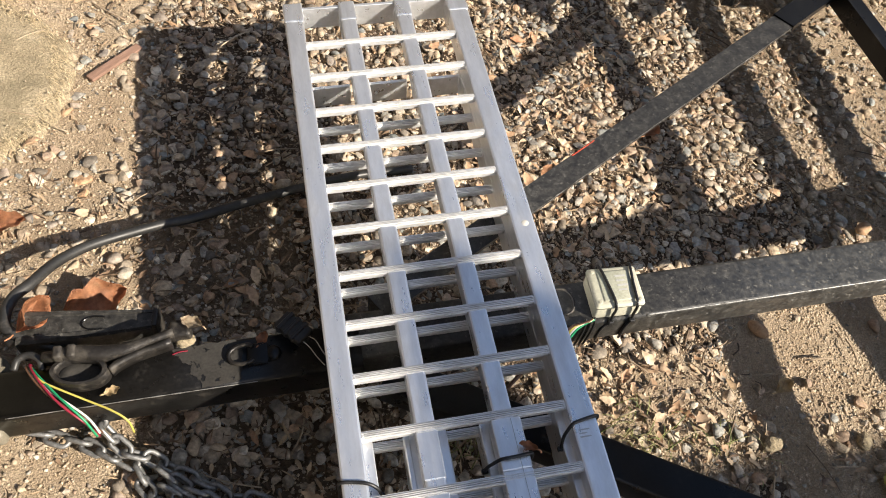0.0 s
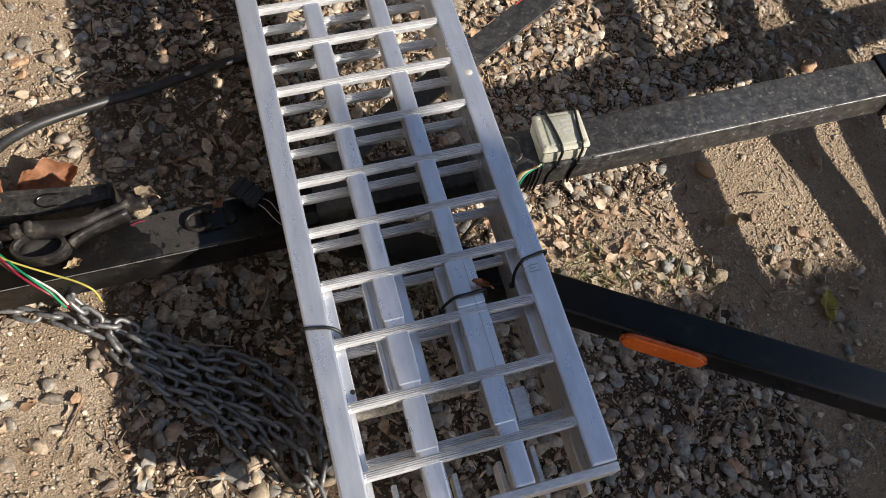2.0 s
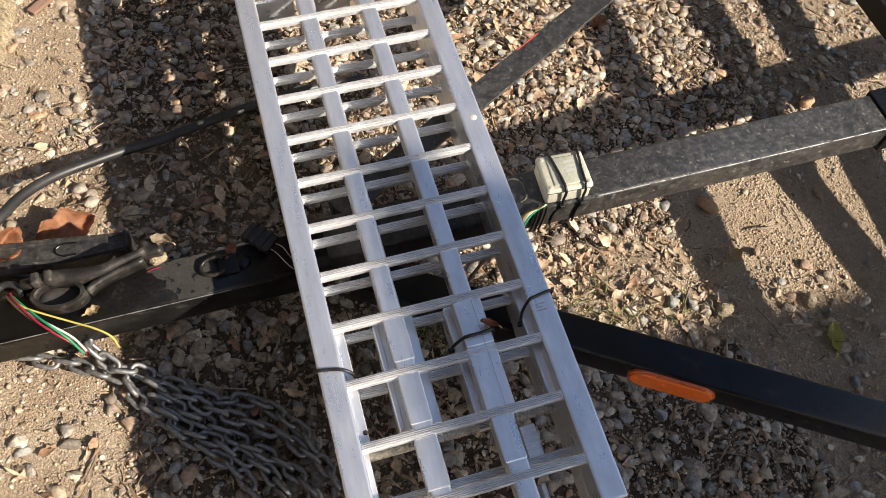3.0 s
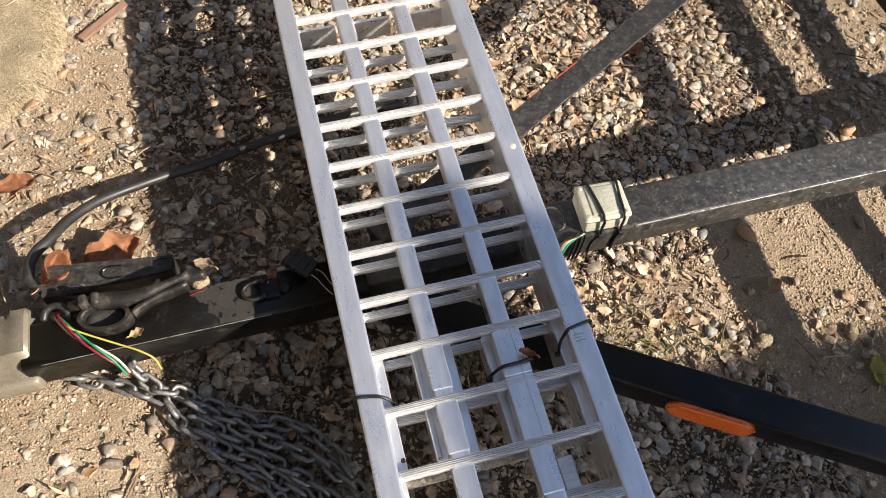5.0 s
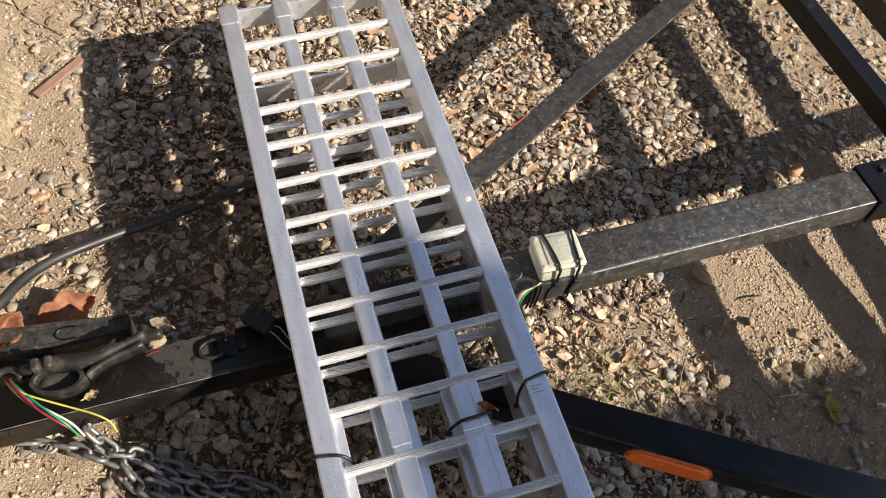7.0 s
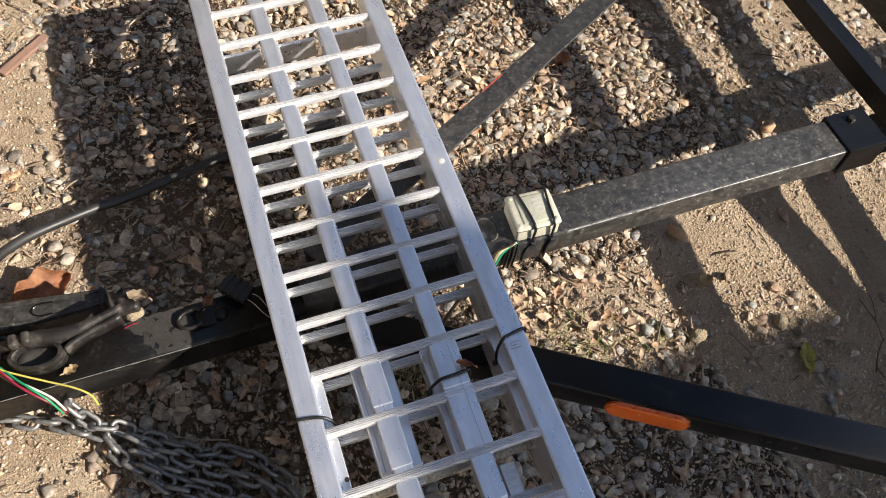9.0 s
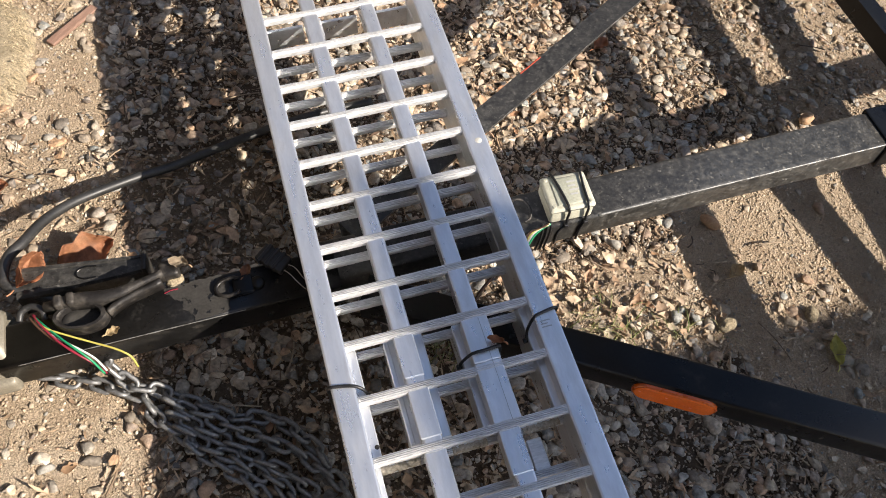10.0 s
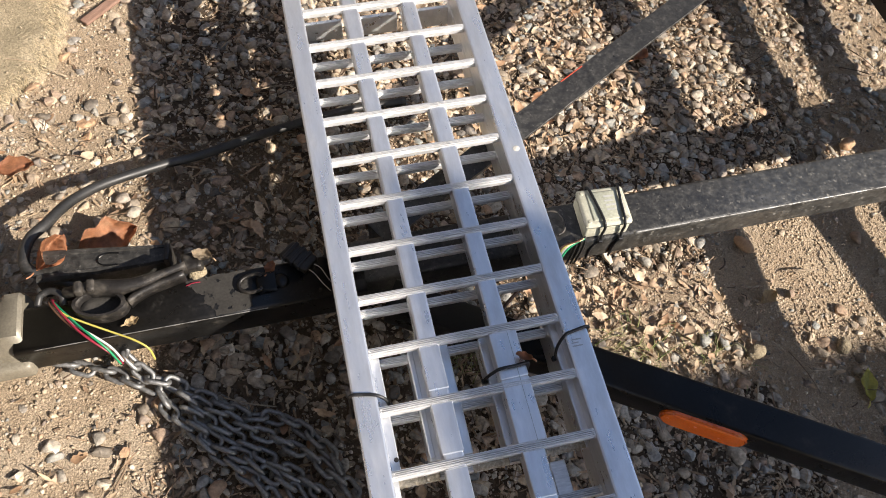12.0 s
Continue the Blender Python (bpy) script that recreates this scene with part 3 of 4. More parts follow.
    outline = [(-0.212, -0.100), (-0.182, -0.097), (-0.128, -0.0965), (-0.122, -0.120), (-0.126, -0.156), (-0.172, -0.1585), (-0.178, -0.143), (-0.188, -0.138), (-0.186, -0.124), (-0.199, -0.118), (-0.205, -0.108)]
    def inside(px, py):
        hit = False
        for (xa, ya), (xb, yb) in zip(outline, outline[1:] + outline[:1]):
            if (ya > py) != (yb > py) and px < (xb - xa) * (py - ya) / (yb - ya) + xa:
                hit = not hit
        return hit
    cell = 0.0008
    for i in range(122):
        for k in range(78):
            x, y = -0.216 + cell * i, -0.1585 + cell * k
            w = 0.004 * noise.noise(Vector((x * 160, y * 160, 2))) + 0.0015 * noise.noise(Vector((x * 500, y * 500, 2)))
            if inside(x + w, y + w * 0.6) and noise.noise(Vector((x * 90, y * 90, 7))) + 0.35 * noise.noise(Vector((x * 420, y * 420, 1))) > -0.42:
                q = [bm.verts.new((x + a * cell, y + b * cell, 0.0006)) for a, b in ((0, 0), (1, 0), (1, 1), (0, 1))]
                bm.faces.new(q)
    bmesh.ops.remove_doubles(bm, verts=bm.verts, dist=0.0002)
    bmesh.ops.solidify(bm, geom=list(bm.faces), thickness=0.0012)
    part("mud_film", bm, SILT, t, "grey dried mud film")
    # latch casting: eye, forked arm and knuckle
    bm = lathe([(0.027, 0.002), (0.034, 0.0), (0.036, 0.004), (0.036, 0.018), (0.034, 0.022), (0.029, 0.0225), (0.027, 0.020), (0.026, 0.003), (0.0, 0.002)], 36)
    moved(bm, Matrix.Translation((-0.317, -0.120, 0.0)) @ pose(0, 0, 0, 0, 0, -9) @ Matrix.Diagonal((1, 0.56, 1, 1)))
    part("latch_eye", bm, CASTING, t, "worn cast steel eye", True).data.set_sharp_from_angle(angle=radians(50))

    def blade(pts, depth):
        """A flat tapering casting along points (x, y, z, half width)."""
        bm2 = bmesh.new()
        secs2 = []
        path = smooth_path([p[:3] for p in pts], 5)
        for i, p in enumerate(path):
            way = (path[min(i + 1, len(path) - 1)] - path[max(i - 1, 0)]).normalized()
            side = Vector((-way.y, way.x, 0)).normalized()
            u = i / (len(path) - 1) * (len(pts) - 1)
            k = min(int(u), len(pts) - 2)
            w = pts[k][3] + (pts[k + 1][3] - pts[k][3]) * (u - k)
            secs2.append([bm2.verts.new(p + side * a * w + Vector((0, 0, b * depth))) for a, b in ((-1, -0.6), (-1, 0.25), (-0.6, 0.5), (0.6, 0.5), (1, 0.25), (1, -0.6))])
        for a, b in zip(secs2, secs2[1:]):
            for k in range(6):
                bm2.faces.new((a[k], a[(k + 1) % 6], b[(k + 1) % 6], b[k]))
        bm2.faces.new(secs2[0][::-1])
        bm2.faces.new(secs2[-1])
        bmesh.ops.recalc_face_normals(bm2, faces=bm2.faces)
        return bm2
    part("latch_arm", blade([(-0.362, -0.092, 0.014, 0.006), (-0.345, -0.096, 0.020, 0.007), (-0.319, -0.097, 0.023, 0.0095), (-0.288, -0.102, 0.022, 0.0100), (-0.262, -0.101, 0.021, 0.0080), (-0.235, -0.095, 0.021, 0.0055), (-0.203, -0.087, 0.021, 0.0050)], 0.018), CASTING, t, "", True)
    part("latch_arm", blade([(-0.281, -0.124, 0.014, 0.004), (-0.270, -0.116, 0.015, 0.0048), (-0.245, -0.107, 0.016, 0.0042), (-0.206, -0.098, 0.018, 0.005)], 0.016), CASTING, t, "", True)
    part("mud_fill", moved(lathe([(0.0, 0.006), (0.016, 0.0065), (0.0265, 0.011), (0.0265, 0.002)], 24), Matrix.Translation((-0.317, -0.120, 0.0)) @ pose(0, 0, 0, 0, 0, -9) @ Matrix.Diagonal((1, 0.56, 1, 1))), SILT, t, "dry grey mud settled in the eye", True)
    for x in (-0.340, -0.324):
        part("latch_lug", box(x - 0.0055, x + 0.0055, -0.106, -0.088, 0.018, 0.035, 0.004, 3), CASTING, t, "", True)
    part("latch_knuckle", box(-0.210, -0.182, -0.092, -0.066, 0.003, 0.023, 0.006, 3), CASTING, t, "", True)
    bm = tube([(-0.400, -0.098, 0.004), (-0.394, -0.087, 0.010), (-0.380, -0.084, 0.012), (-0.368, -0.092, 0.010), (-0.366, -0.104, 0.004)], 0.0048, 8, 6)
    part("wire_grommet", bm, RUBBER, t, "", True)
    part("paint_mark", tube([(-0.209, -0.106, 0.001), (-0.200, -0.104, 0.002), (-0.190, -0.1035, 0.001)], 0.0008, 6, 3), WIRES["red"], t, "small red paint mark")
    # anchor loop on the tongue
    loop = [(-0.108, -0.114), (-0.113, -0.110), (-0.126, -0.110), (-0.136, -0.115), (-0.139, -0.123), (-0.135, -0.131), (-0.124, -0.136), (-0.112, -0.135), (-0.108, -0.132)]
    part("anchor_ring", tube([(x, y, 0.0042 + 0.003 * (x + 0.139) / 0.03) for x, y in loop], 0.0027, 8, 5), CASTING, t, "steel D-ring", True)
    part("anchor_base", box(-0.116, -0.088, -0.138, -0.108, 0.0, 0.006, 0.003, 2), BLACK, t, "", True)
    part("anchor_clip", lathe([(0.0, 0.006), (0.008, 0.0055), (0.011, 0.002), (0.011, 0.0)], 20, None, (-0.083, -0.124, 0.0)), BLACK, t, "", True)
    # amber side reflector on the arm's outer face
    a, b = Vector((0.06, -0.172, 0)), Vector((1.03, -0.795, 0))
    way = (b - a).normalized()
    out = Vector((way.y, -way.x, 0)).normalized()
    m = Matrix((way, Vector((0, 0, 1)), out)).transposed().to_4x4()
    m.translation = a + way * ((Vector((0.429, -0.423, 0)) - a).dot(way)) + out * 0.0252 + Vector((0, 0, -0.0245))

    def pill(half, r, lift, inset):
        bm2 = bmesh.new()
        rings = []
        for rr, zz in ((r, 0.0), (r, lift * 0.7), (r - inset, lift), (0.001, lift + 0.0005)):
            ring = []
            for k in range(32):
                an = 2 * math.pi * k / 32
                ring.append(bm2.verts.new((math.cos(an) * rr + (half if math.cos(an) >= 0 else -half), math.sin(an) * rr, zz)))
            rings.append(ring)
        for q, w in zip(rings, rings[1:]):
            for k in range(32):
                bm2.faces.new((q[k], q[(k + 1) % 32], w[(k + 1) % 32], w[k]))
        bm2.faces.new(rings[-1])
        bmesh.ops.recalc_face_normals(bm2, faces=bm2.faces)
        return moved(bm2, m)
    ref = part("reflector", pill(0.037, 0.0205, 0.005, 0.002), AMBER_EDGE, t, "amber oval side reflector")
    part("reflector_lens", moved(pill(0.0365, 0.0180, 0.0022, 0.0012), Matrix.Translation(out * 0.0045)), AMBER, ref)
    # splice on the arm's end, bracket, upright plate and broken stubs on the frame's corner
    part("arm_splice", extrude_profile([(-0.0225, 0.003), (0.0225, 0.003), (0.0225, -0.008), (-0.017, -0.008), (-0.017, -0.05), (-0.0225, -0.05)], (0.90, 0.4165, 0.0), (1.06, 0.510, 0.0)), BLACK, t, "clean black end of the side arm")
    part("bracket_plate", moved(box(-0.03, 0.235, -0.034, 0.034, 0, 0.006, 0.002), Matrix.Translation((1.105, 0.585, -0.085)) @ pose(0, 0, 0, 0, 0, 34)), DUSTY, t, "dusty flat bracket")
    part("bracket_lug", lathe([(0.0, 0.012), (0.010, 0.011), (0.014, 0.006), (0.014, 0.0)], 14, None, (1.255, 0.70, -0.079)), DUSTY, t)
    U = [(-0.003, 0.062), (-0.003, -0.045), (0.003, -0.045), (0.003, 0.062)]
    part("upright_plate", extrude_profile(U, (1.020, 0.535, 0.0), (1.020, 1.10, 0.0)), BLACK, t, "black upright plate with bolt holes")
    for y, z in ((0.61, 0.03), (0.66, 0.055), (0.68, 0.02), (0.74, 0.05)):
        part("bolt", moved(lathe([(0.0, 0.004), (0.004, 0.004), (0.006, 0.002), (0.006, 0.0)], 6), Matrix.Translation((1.0165, y, z)) @ pose(0, 0, 0, 0, -90, 0)), CASTING, t)
    # broken stubs by the upright plate, each a dusty top on a black web, and a plate hung low behind it
    for cx, cy, lx, ly, an, low, label in ((0.928, 0.702, 0.078, 0.058, 5, -0.075, "dusty grey stub plate"), (0.868, 0.590, 0.120, 0.030, 78, -0.055, "narrow grey stub plate")):
        stub = part("stub_plate", moved(box(-lx / 2, lx / 2, -ly / 2, ly / 2, 0.024, 0.030, 0.002), Matrix.Translation((cx, cy, 0)) @ pose(0, 0, 0, 0, 0, an)), DUSTY, t, label)
        part("stub_web", moved(box(-lx / 2 + 0.004, lx / 2 - 0.004, -ly / 2 + 0.003, ly / 2 - 0.003, low, 0.024, 0.002, 1), Matrix.Translation((cx, cy, 0)) @ pose(0, 0, 0, 0, 0, an)), BLACK, stub)
    for cx, cy, length, an, top, bot in ((0.965, 0.640, 0.11, 62, 0.020, -0.07), (0.985, 0.720, 0.16, 90, 0.035, -0.05)):
        part("stub_web", moved(box(-length / 2, length / 2, -0.004, 0.004, bot, top, 0.001, 1), Matrix.Translation((cx, cy, 0)) @ pose(0, 0, 0, 0, 0, an)), BLACK, t)
    # sheets added at the bed, sized by the ground their shadows cover
    part("bed_floor", box(1.055, 1.95, 0.80, 1.225, -0.040, -0.032, 0.002, 1), BLACK, t, "black sheet added at the trailer bed to shade the ground")
    part("bed_floor", box(1.38, 1.95, 0.62, 0.92, -0.125, -0.117, 0.002, 1), BLACK, t)
    return t


trailer = build_trailer()


# ---- aluminium ramps, one stacked on the other ----
PITCH = 0.0715
RUNGS = [-PITCH * (i - 5) for i in range(10)] + [-0.360, -0.435, -0.511]


def rung_mesh():
    """A ribbed tread bar from x 0 to 0.238, along x at y 0."""
    top, half = 0.0022, 0.0053
    prof = [(-half, top - 0.010), (-half, top - 0.003)]
    teeth = 5
    for k in range(teeth):
        u0 = -half + 2 * half * k / teeth
        w = 2 * half / teeth
        prof += [(u0 + w * 0.12, top - 0.0014 * (1 if k in (0, teeth - 1) else 0) ), (u0 + w * 0.62, top - 0.0014 * (1 if k in (0, teeth - 1) else 0)), (u0 + w * 0.8, top - 0.0026)]
    prof += [(half, top - 0.003), (half, top - 0.010)]
    return extrude_profile(prof[::-1], (0.0, 0, 0), (0.238, 0, 0))


rung_shape = mesh_of(rung_mesh(), "rung", RUNG)


def weld_mesh():
    """A lumpy bead where a rung meets a side rail."""
    bm = bmesh.new()
    bmesh.ops.create_icosphere(bm, subdivisions=2, radius=1.0)
    for v in bm.verts:
        k = 1 + 0.25 * noise.noise(v.co * 2.3)
        v.co = Vector((v.co.x * 0.0032 * k, v.co.y * 0.0066 * k, v.co.z * 0.0034 * k))
    return bm


weld_shape = mesh_of(weld_mesh(), "weld", RUNG, True)


def rail(x0, x1, y0, y1, z0, z1):
    return box(x0, x1, y0, y1, z0, z1, 0.0028, 2)


def build_ramp(name, m, label, rungs, far, near, tabs, inset=0.0):
    r = thing(name, m, label, "loading ramp", "stacked ramps")
    for x0, x1, top in ((-0.029, 0.0, 0.003), (0.0605 + inset, 0.0845 + inset / 2, 0.0), (0.1515 + inset, 0.1755 + inset / 2, 0.0), (0.238, 0.269, 0.003)):
        outer = top > 0
        deep = -0.040 if outer else -0.026
        rl = part("side_rail" if outer else "inner_rail", rail(x0, x1, near, far, deep, top), ALU, r)
        part("rail_cap", rail(x0 - 0.0012, x1 + 0.0012, far - 0.004, far + tabs, -0.041, top + 0.0012), ALU, rl)
    for y in rungs:
        ob = new("rung", rung_shape)
        ob.parent, ob.location = r, (0, y, 0)
        for x in (0.0005, 0.2375):
            bead = new("weld", weld_shape)
            bead.parent, bead.location = r, (x, y, -0.0015)
    plate = bmesh.new()
    for x0, x1 in ((0.0, 0.060), (0.084, 0.151), (0.175, 0.238)):
        box(x0, x1, far + tabs - 0.012, far + tabs - 0.006, -0.040, -0.001, 0.0008, 1, plate)
    part("end_plate", plate, ALU, r)
    return r


upper = build_ramp("loading_ramp", RAMP, "silver aluminium loading ramp with ribbed rungs, zip-tied on another", RUNGS, 0.413, -0.563, 0.040)
lower = build_ramp("loading_ramp", RAMP @ Matrix.Translation((0, 0, -0.0425)), "silver aluminium loading ramp lying under its twin", [y for y in RUNGS[:12] if y < 0.25] + [-0.492], 0.275, -0.558, 0.040, 0.011)
# end bar of the upper ramp and its clips
part("end_bar", box(-0.029, 0.270, -0.5735, -0.5635, -0.036, -0.003, 0.002), RUNG, upper)
# splice sleeves round the rails at the fold, a wide channel under each inner rail
SLEEVES = ((-0.026, 0.0115, -0.430, -0.285, -0.040, 0.0300), (0.0, 0.0065, -0.555, -0.4305, -0.040, 0.0220), (0.0478, 0.0992, -0.4215, -0.281, -0.030, 0.0125), (0.0478, 0.0545, -0.4190, -0.283, 0.0126, 0.0165),
           (0.1390, 0.1555, -0.4225, -0.282, -0.030, 0.0125), (0.2290, 0.2425, -0.4300, -0.282, -0.040, 0.0220))
for x0, x1, y0, y1, z0, z1 in SLEEVES:
    part("splice_sleeve", box(x0, x1, y0, y1, z0, z1, 0.0012, 1), ALU, lower)
for x0, x1, y0, y1 in ((0.0600, 0.0852, -0.3475, -0.292), (0.0592, 0.0852, -0.4245, -0.364), (0.0585, 0.0846, -0.5000, -0.441), (0.1472, 0.1822, -0.3520, -0.292), (0.1472, 0.1822, -0.4305, -0.3525), (0.1490, 0.1758, -0.4935, -0.440)):
    part("rail_sleeve", box(x0, x1, y0, y1, -0.022, 0.0014, 0.0012, 1), ALU, upper)
part("sleeve_seam", box(0.1702, 0.1708, -0.430, -0.293, 0.0012, 0.0018, 0, 1), INK, upper)
part("hinge_plate", box(0.187, 0.206, -0.497, -0.448, -0.070, -0.0455, 0.001, 1), RUNG, upper, "dull grey hinge plate")


def crust(x0, x1, seed):
    """Soil caked along a rung."""
    def fat(u):
        return 0.0052 + 0.0022 * noise.noise(Vector((u * 9, seed, 3))) + 0.0012 * noise.noise(Vector((u * 31, seed, 1)))
    k = max(4, int((x1 - x0) / 0.004))
    pts = [(x0 + (x1 - x0) * i / k, -0.4365 + 0.0015 * noise.noise(Vector((i * 0.9, seed, 5))), -0.001) for i in range(k + 1)]
    return tube(pts, fat, 8, 2)


for x0, x1, seed in ((0.002, 0.056, 1), (0.096, 0.140, 2), (0.186, 0.234, 3)):
    part("soil_crust", crust(x0, x1, seed), CRUST, lower, "pale soil caked on a rung", True)
for y in (-0.415,):
    for x in (0.0085,):
        part("rivet", lathe([(0.0, 0.0012), (0.0022, 0.001), (0.003, 0.0)], 12, None, (x, y, 0.030)), CASTING, lower)
# broken clip tongues that show below the near end
for x, y in ((0.030, -0.55), (0.150, -0.555), (0.192, -0.548), (0.240, -0.55), (0.098, -0.555)):
    part("clip_tongue", moved(box(-0.003, 0.003, -0.035, 0.03, -0.036, 0.0, 0.001, 1), Matrix.Translation((x, y, 0))), RUNG, lower)
part("white_dot", lathe([(0.0, 0.0005), (0.0040, 0.0004), (0.0050, 0.0)], 18, None, (0.2555, -0.028, 0.0031)), WIRES["white"], upper, "small white paint dot", True)
bars = bmesh.new()
for k in range(3):
    box(0.244, 0.257 - 0.004 * (k == 1), -0.3215 - 0.0042 * k, -0.3200 - 0.0042 * k, 0.003, 0.0034, 0, 1, bars)
part("stamp", bars, INK, upper, "faint grey stamped marking")


def zip_tie(m, points, label):
    z = thing("cable_tie", m, label, "cable tie", "cable ties on the ramps")
    part("band", tube(points, 0.0021, 6, 5), TIE, z, "", True)
    hx, hy, hz = points[0]
    part("tie_head", box(hx - 0.004, hx + 0.004, hy - 0.003, hy + 0.003, hz - 0.004, hz + 0.002, 0.001, 1), TIE, z)
    return z


zip_tie(RAMP, [(0.0135, -0.349, -0.02), (0.010, -0.346, -0.004), (0.0, -0.341, 0.0042), (-0.015, -0.337, 0.0046), (-0.0305, -0.335, 0.003), (-0.0315, -0.335, -0.02), (-0.031, -0.335, -0.08)],
        "black nylon tie round the ramp's outer rail")
zip_tie(RAMP, [(0.2275, -0.328, -0.03), (0.230, -0.320, -0.012), (0.239, -0.313, 0.003), (0.248, -0.3105, 0.0046), (0.2705, -0.307, 0.003), (0.2715, -0.307, -0.02), (0.271, -0.307, -0.08)],
        "black nylon tie round the ramp's other outer rail")
zip_tie(RAMP, [(0.1355, -0.336, -0.04), (0.1365, -0.3365, -0.026), (0.1455, -0.3385, -0.002), (0.152, -0.339, 0.0042), (0.166, -0.339, 0.0048), (0.180, -0.338, 0.0042), (0.1865, -0.337, -0.004), (0.187, -0.336, -0.04)],
        "black nylon tie round an inner ramp rail")


# ---- junction box strapped on the tongue ----
def build_junction_box():
    j = thing("junction_box", TONGUE @ Matrix.Translation((0.3815, -0.115, 0.0)) @ pose(0, 0, 0, 0, 0, -3) @ Matrix.Diagonal((0.92, 0.92, 0.94, 1)), "small cream plastic wiring box strapped to the trailer tongue", "junction box")
    part("box_base", box(-0.036, 0.036, -0.032, 0.032, 0.0, 0.028, 0.005, 3), CREAM, j, "", True)
    part("box_rim", box(-0.038, 0.038, -0.034, 0.034, 0.026, 0.037, 0.006, 3), CREAM, j, "", True)
    part("box_lid", box(-0.024, 0.026, -0.026, 0.026, 0.034, 0.0385, 0.002, 2), LIDGREEN, j, "cloudy greenish clear lid", True)
    for x, y in ((-0.030, -0.026), (-0.030, 0.026), (0.031, -0.026), (0.031, 0.026)):
        part("screw", lathe([(0.0, 0.001), (0.0022, 0.001), (0.0032, 0.0)], 12, None, (x, y, 0.037)), CREAM, j)
    bars = bmesh.new()
    for k in range(4):
        box(0.002 , 0.018 - 0.003 * (k % 2), 0.014 - 0.008 * k, 0.017 - 0.008 * k, 0.0384, 0.0388, 0, 1, bars)
    part("print", bars, INK, j, "faint illegible print")
    for x, lean in ((-0.012, 0.006), (0.026, -0.004)):
        pts = [(x - lean, 0.037, -0.045), (x - lean, 0.0365, 0.02), (x - lean, 0.0345, 0.0385), (x, 0.0, 0.0405), (x + lean * 0.6, -0.0345, 0.0385), (x + lean * 0.6, -0.036, 0.012), (x + lean * 0.5, -0.0375, -0.002), (x - 0.008, -0.039, -0.02), (x - 0.010, -0.039, -0.052)]
        s = part("strap", tube(pts, 0.0022, 6, 5), TIE, j, "black nylon strap", True)
        part("strap_head", box(x + lean * 0.5 - 0.004, x + lean * 0.5 + 0.004, -0.0425, -0.0355, -0.006, 0.002, 0.001, 1), TIE, s)
    return j


build_junction_box()


def wire(name, colour, points, r, label, m=TONGUE):
    ob = new(name, mesh_of(tube(points, r, 8, 8), name, WIRES[colour], True))
    ob.matrix_world = m
    return tagged(ob, label, "wire")


# wires by the box
for c, dx in (("green", 0.0), ("white", 0.004), ("yellow", 0.008), ("brown", 0.012)):
    wire("wire", c, [(0.345 - dx * 0.2, -0.150, 0.012), (0.334 - dx * 0.3, -0.152, 0.010), (0.318 - dx * 0.5, -0.158 + dx * 0.4, 0.004), (0.300, -0.170 + dx * 0.5, -0.010), (0.27, -0.18, -0.03)], 0.0018, c + " wire entering the wiring box")
for dx in (0.0, 0.007, 0.013):
    wire("wire", "black", [(0.334 + dx, -0.147, 0.012), (0.333 + dx, -0.152, 0.004), (0.332 + dx, -0.153, -0.02), (0.328 + dx, -0.153, -0.05)], 0.0018, "black nylon cord hanging beside the wiring box")
# trailer plug leads at the nose
for c, k in (("red", 0), ("brown", 1), ("white", 2), ("green", 3)):
    mid = smooth_path([(-0.384, -0.094, -0.004), (-0.381, -0.100, 0.010), (-0.366, -0.122, 0.014), (-0.346, -0.146, 0.012), (-0.328, -0.163, 0.006), (-0.312, -0.176, -0.008), (-0.303, -0.186, -0.03)], 4)
    lead = []
    for i, p in enumerate(mid):
        a = 0.5 * math.pi * k + 4.6 * i / len(mid)
        lead.append(p + 0.0038 * Vector((0.75 * math.cos(a), 0.55 * math.cos(a), 0.8 * math.sin(a))))
    wire("wire", c, lead[::2], 0.0015, c + " lead from the trailer's wiring loom")
wire("wire", "yellow", [(-0.380, -0.096, 0.0), (-0.376, -0.106, 0.012), (-0.362, -0.124, 0.015), (-0.338, -0.139, 0.011), (-0.305, -0.157, 0.004), (-0.280, -0.172, 0.002), (-0.264, -0.184, -0.006), (-0.262, -0.190, -0.03)], 0.0014, "thin yellow lead curving off the tongue")


def build_connector():
    c = thing("wiring_plug", TONGUE @ Matrix.Translation((-0.052, -0.098, 0.0)) @ pose(0, 0, 0, 0, 0, -48), "black flat wiring plug lying on the tongue", "plug")
    part("plug_body", box(-0.026, 0.020, -0.014, 0.014, 0.0, 0.012, 0.003, 2), RUBBER, c, "", True)
    for k in range(3):
        part("plug_rib", box(-0.020 + 0.012 * k, -0.014 + 0.012 * k, -0.0155, 0.0155, 0.002, 0.0135, 0.001, 1), RUBBER, c)
    for y in (-0.006, 0.004):
        part("lead", tube([(0.018, y, 0.006), (0.032, y * 1.2, 0.007), (0.055, y - 0.006, 0.004), (0.085, y - 0.002, -0.02)], 0.0007, 6, 6), WIRES["white"], c, "dull white lead", True)


build_connector()


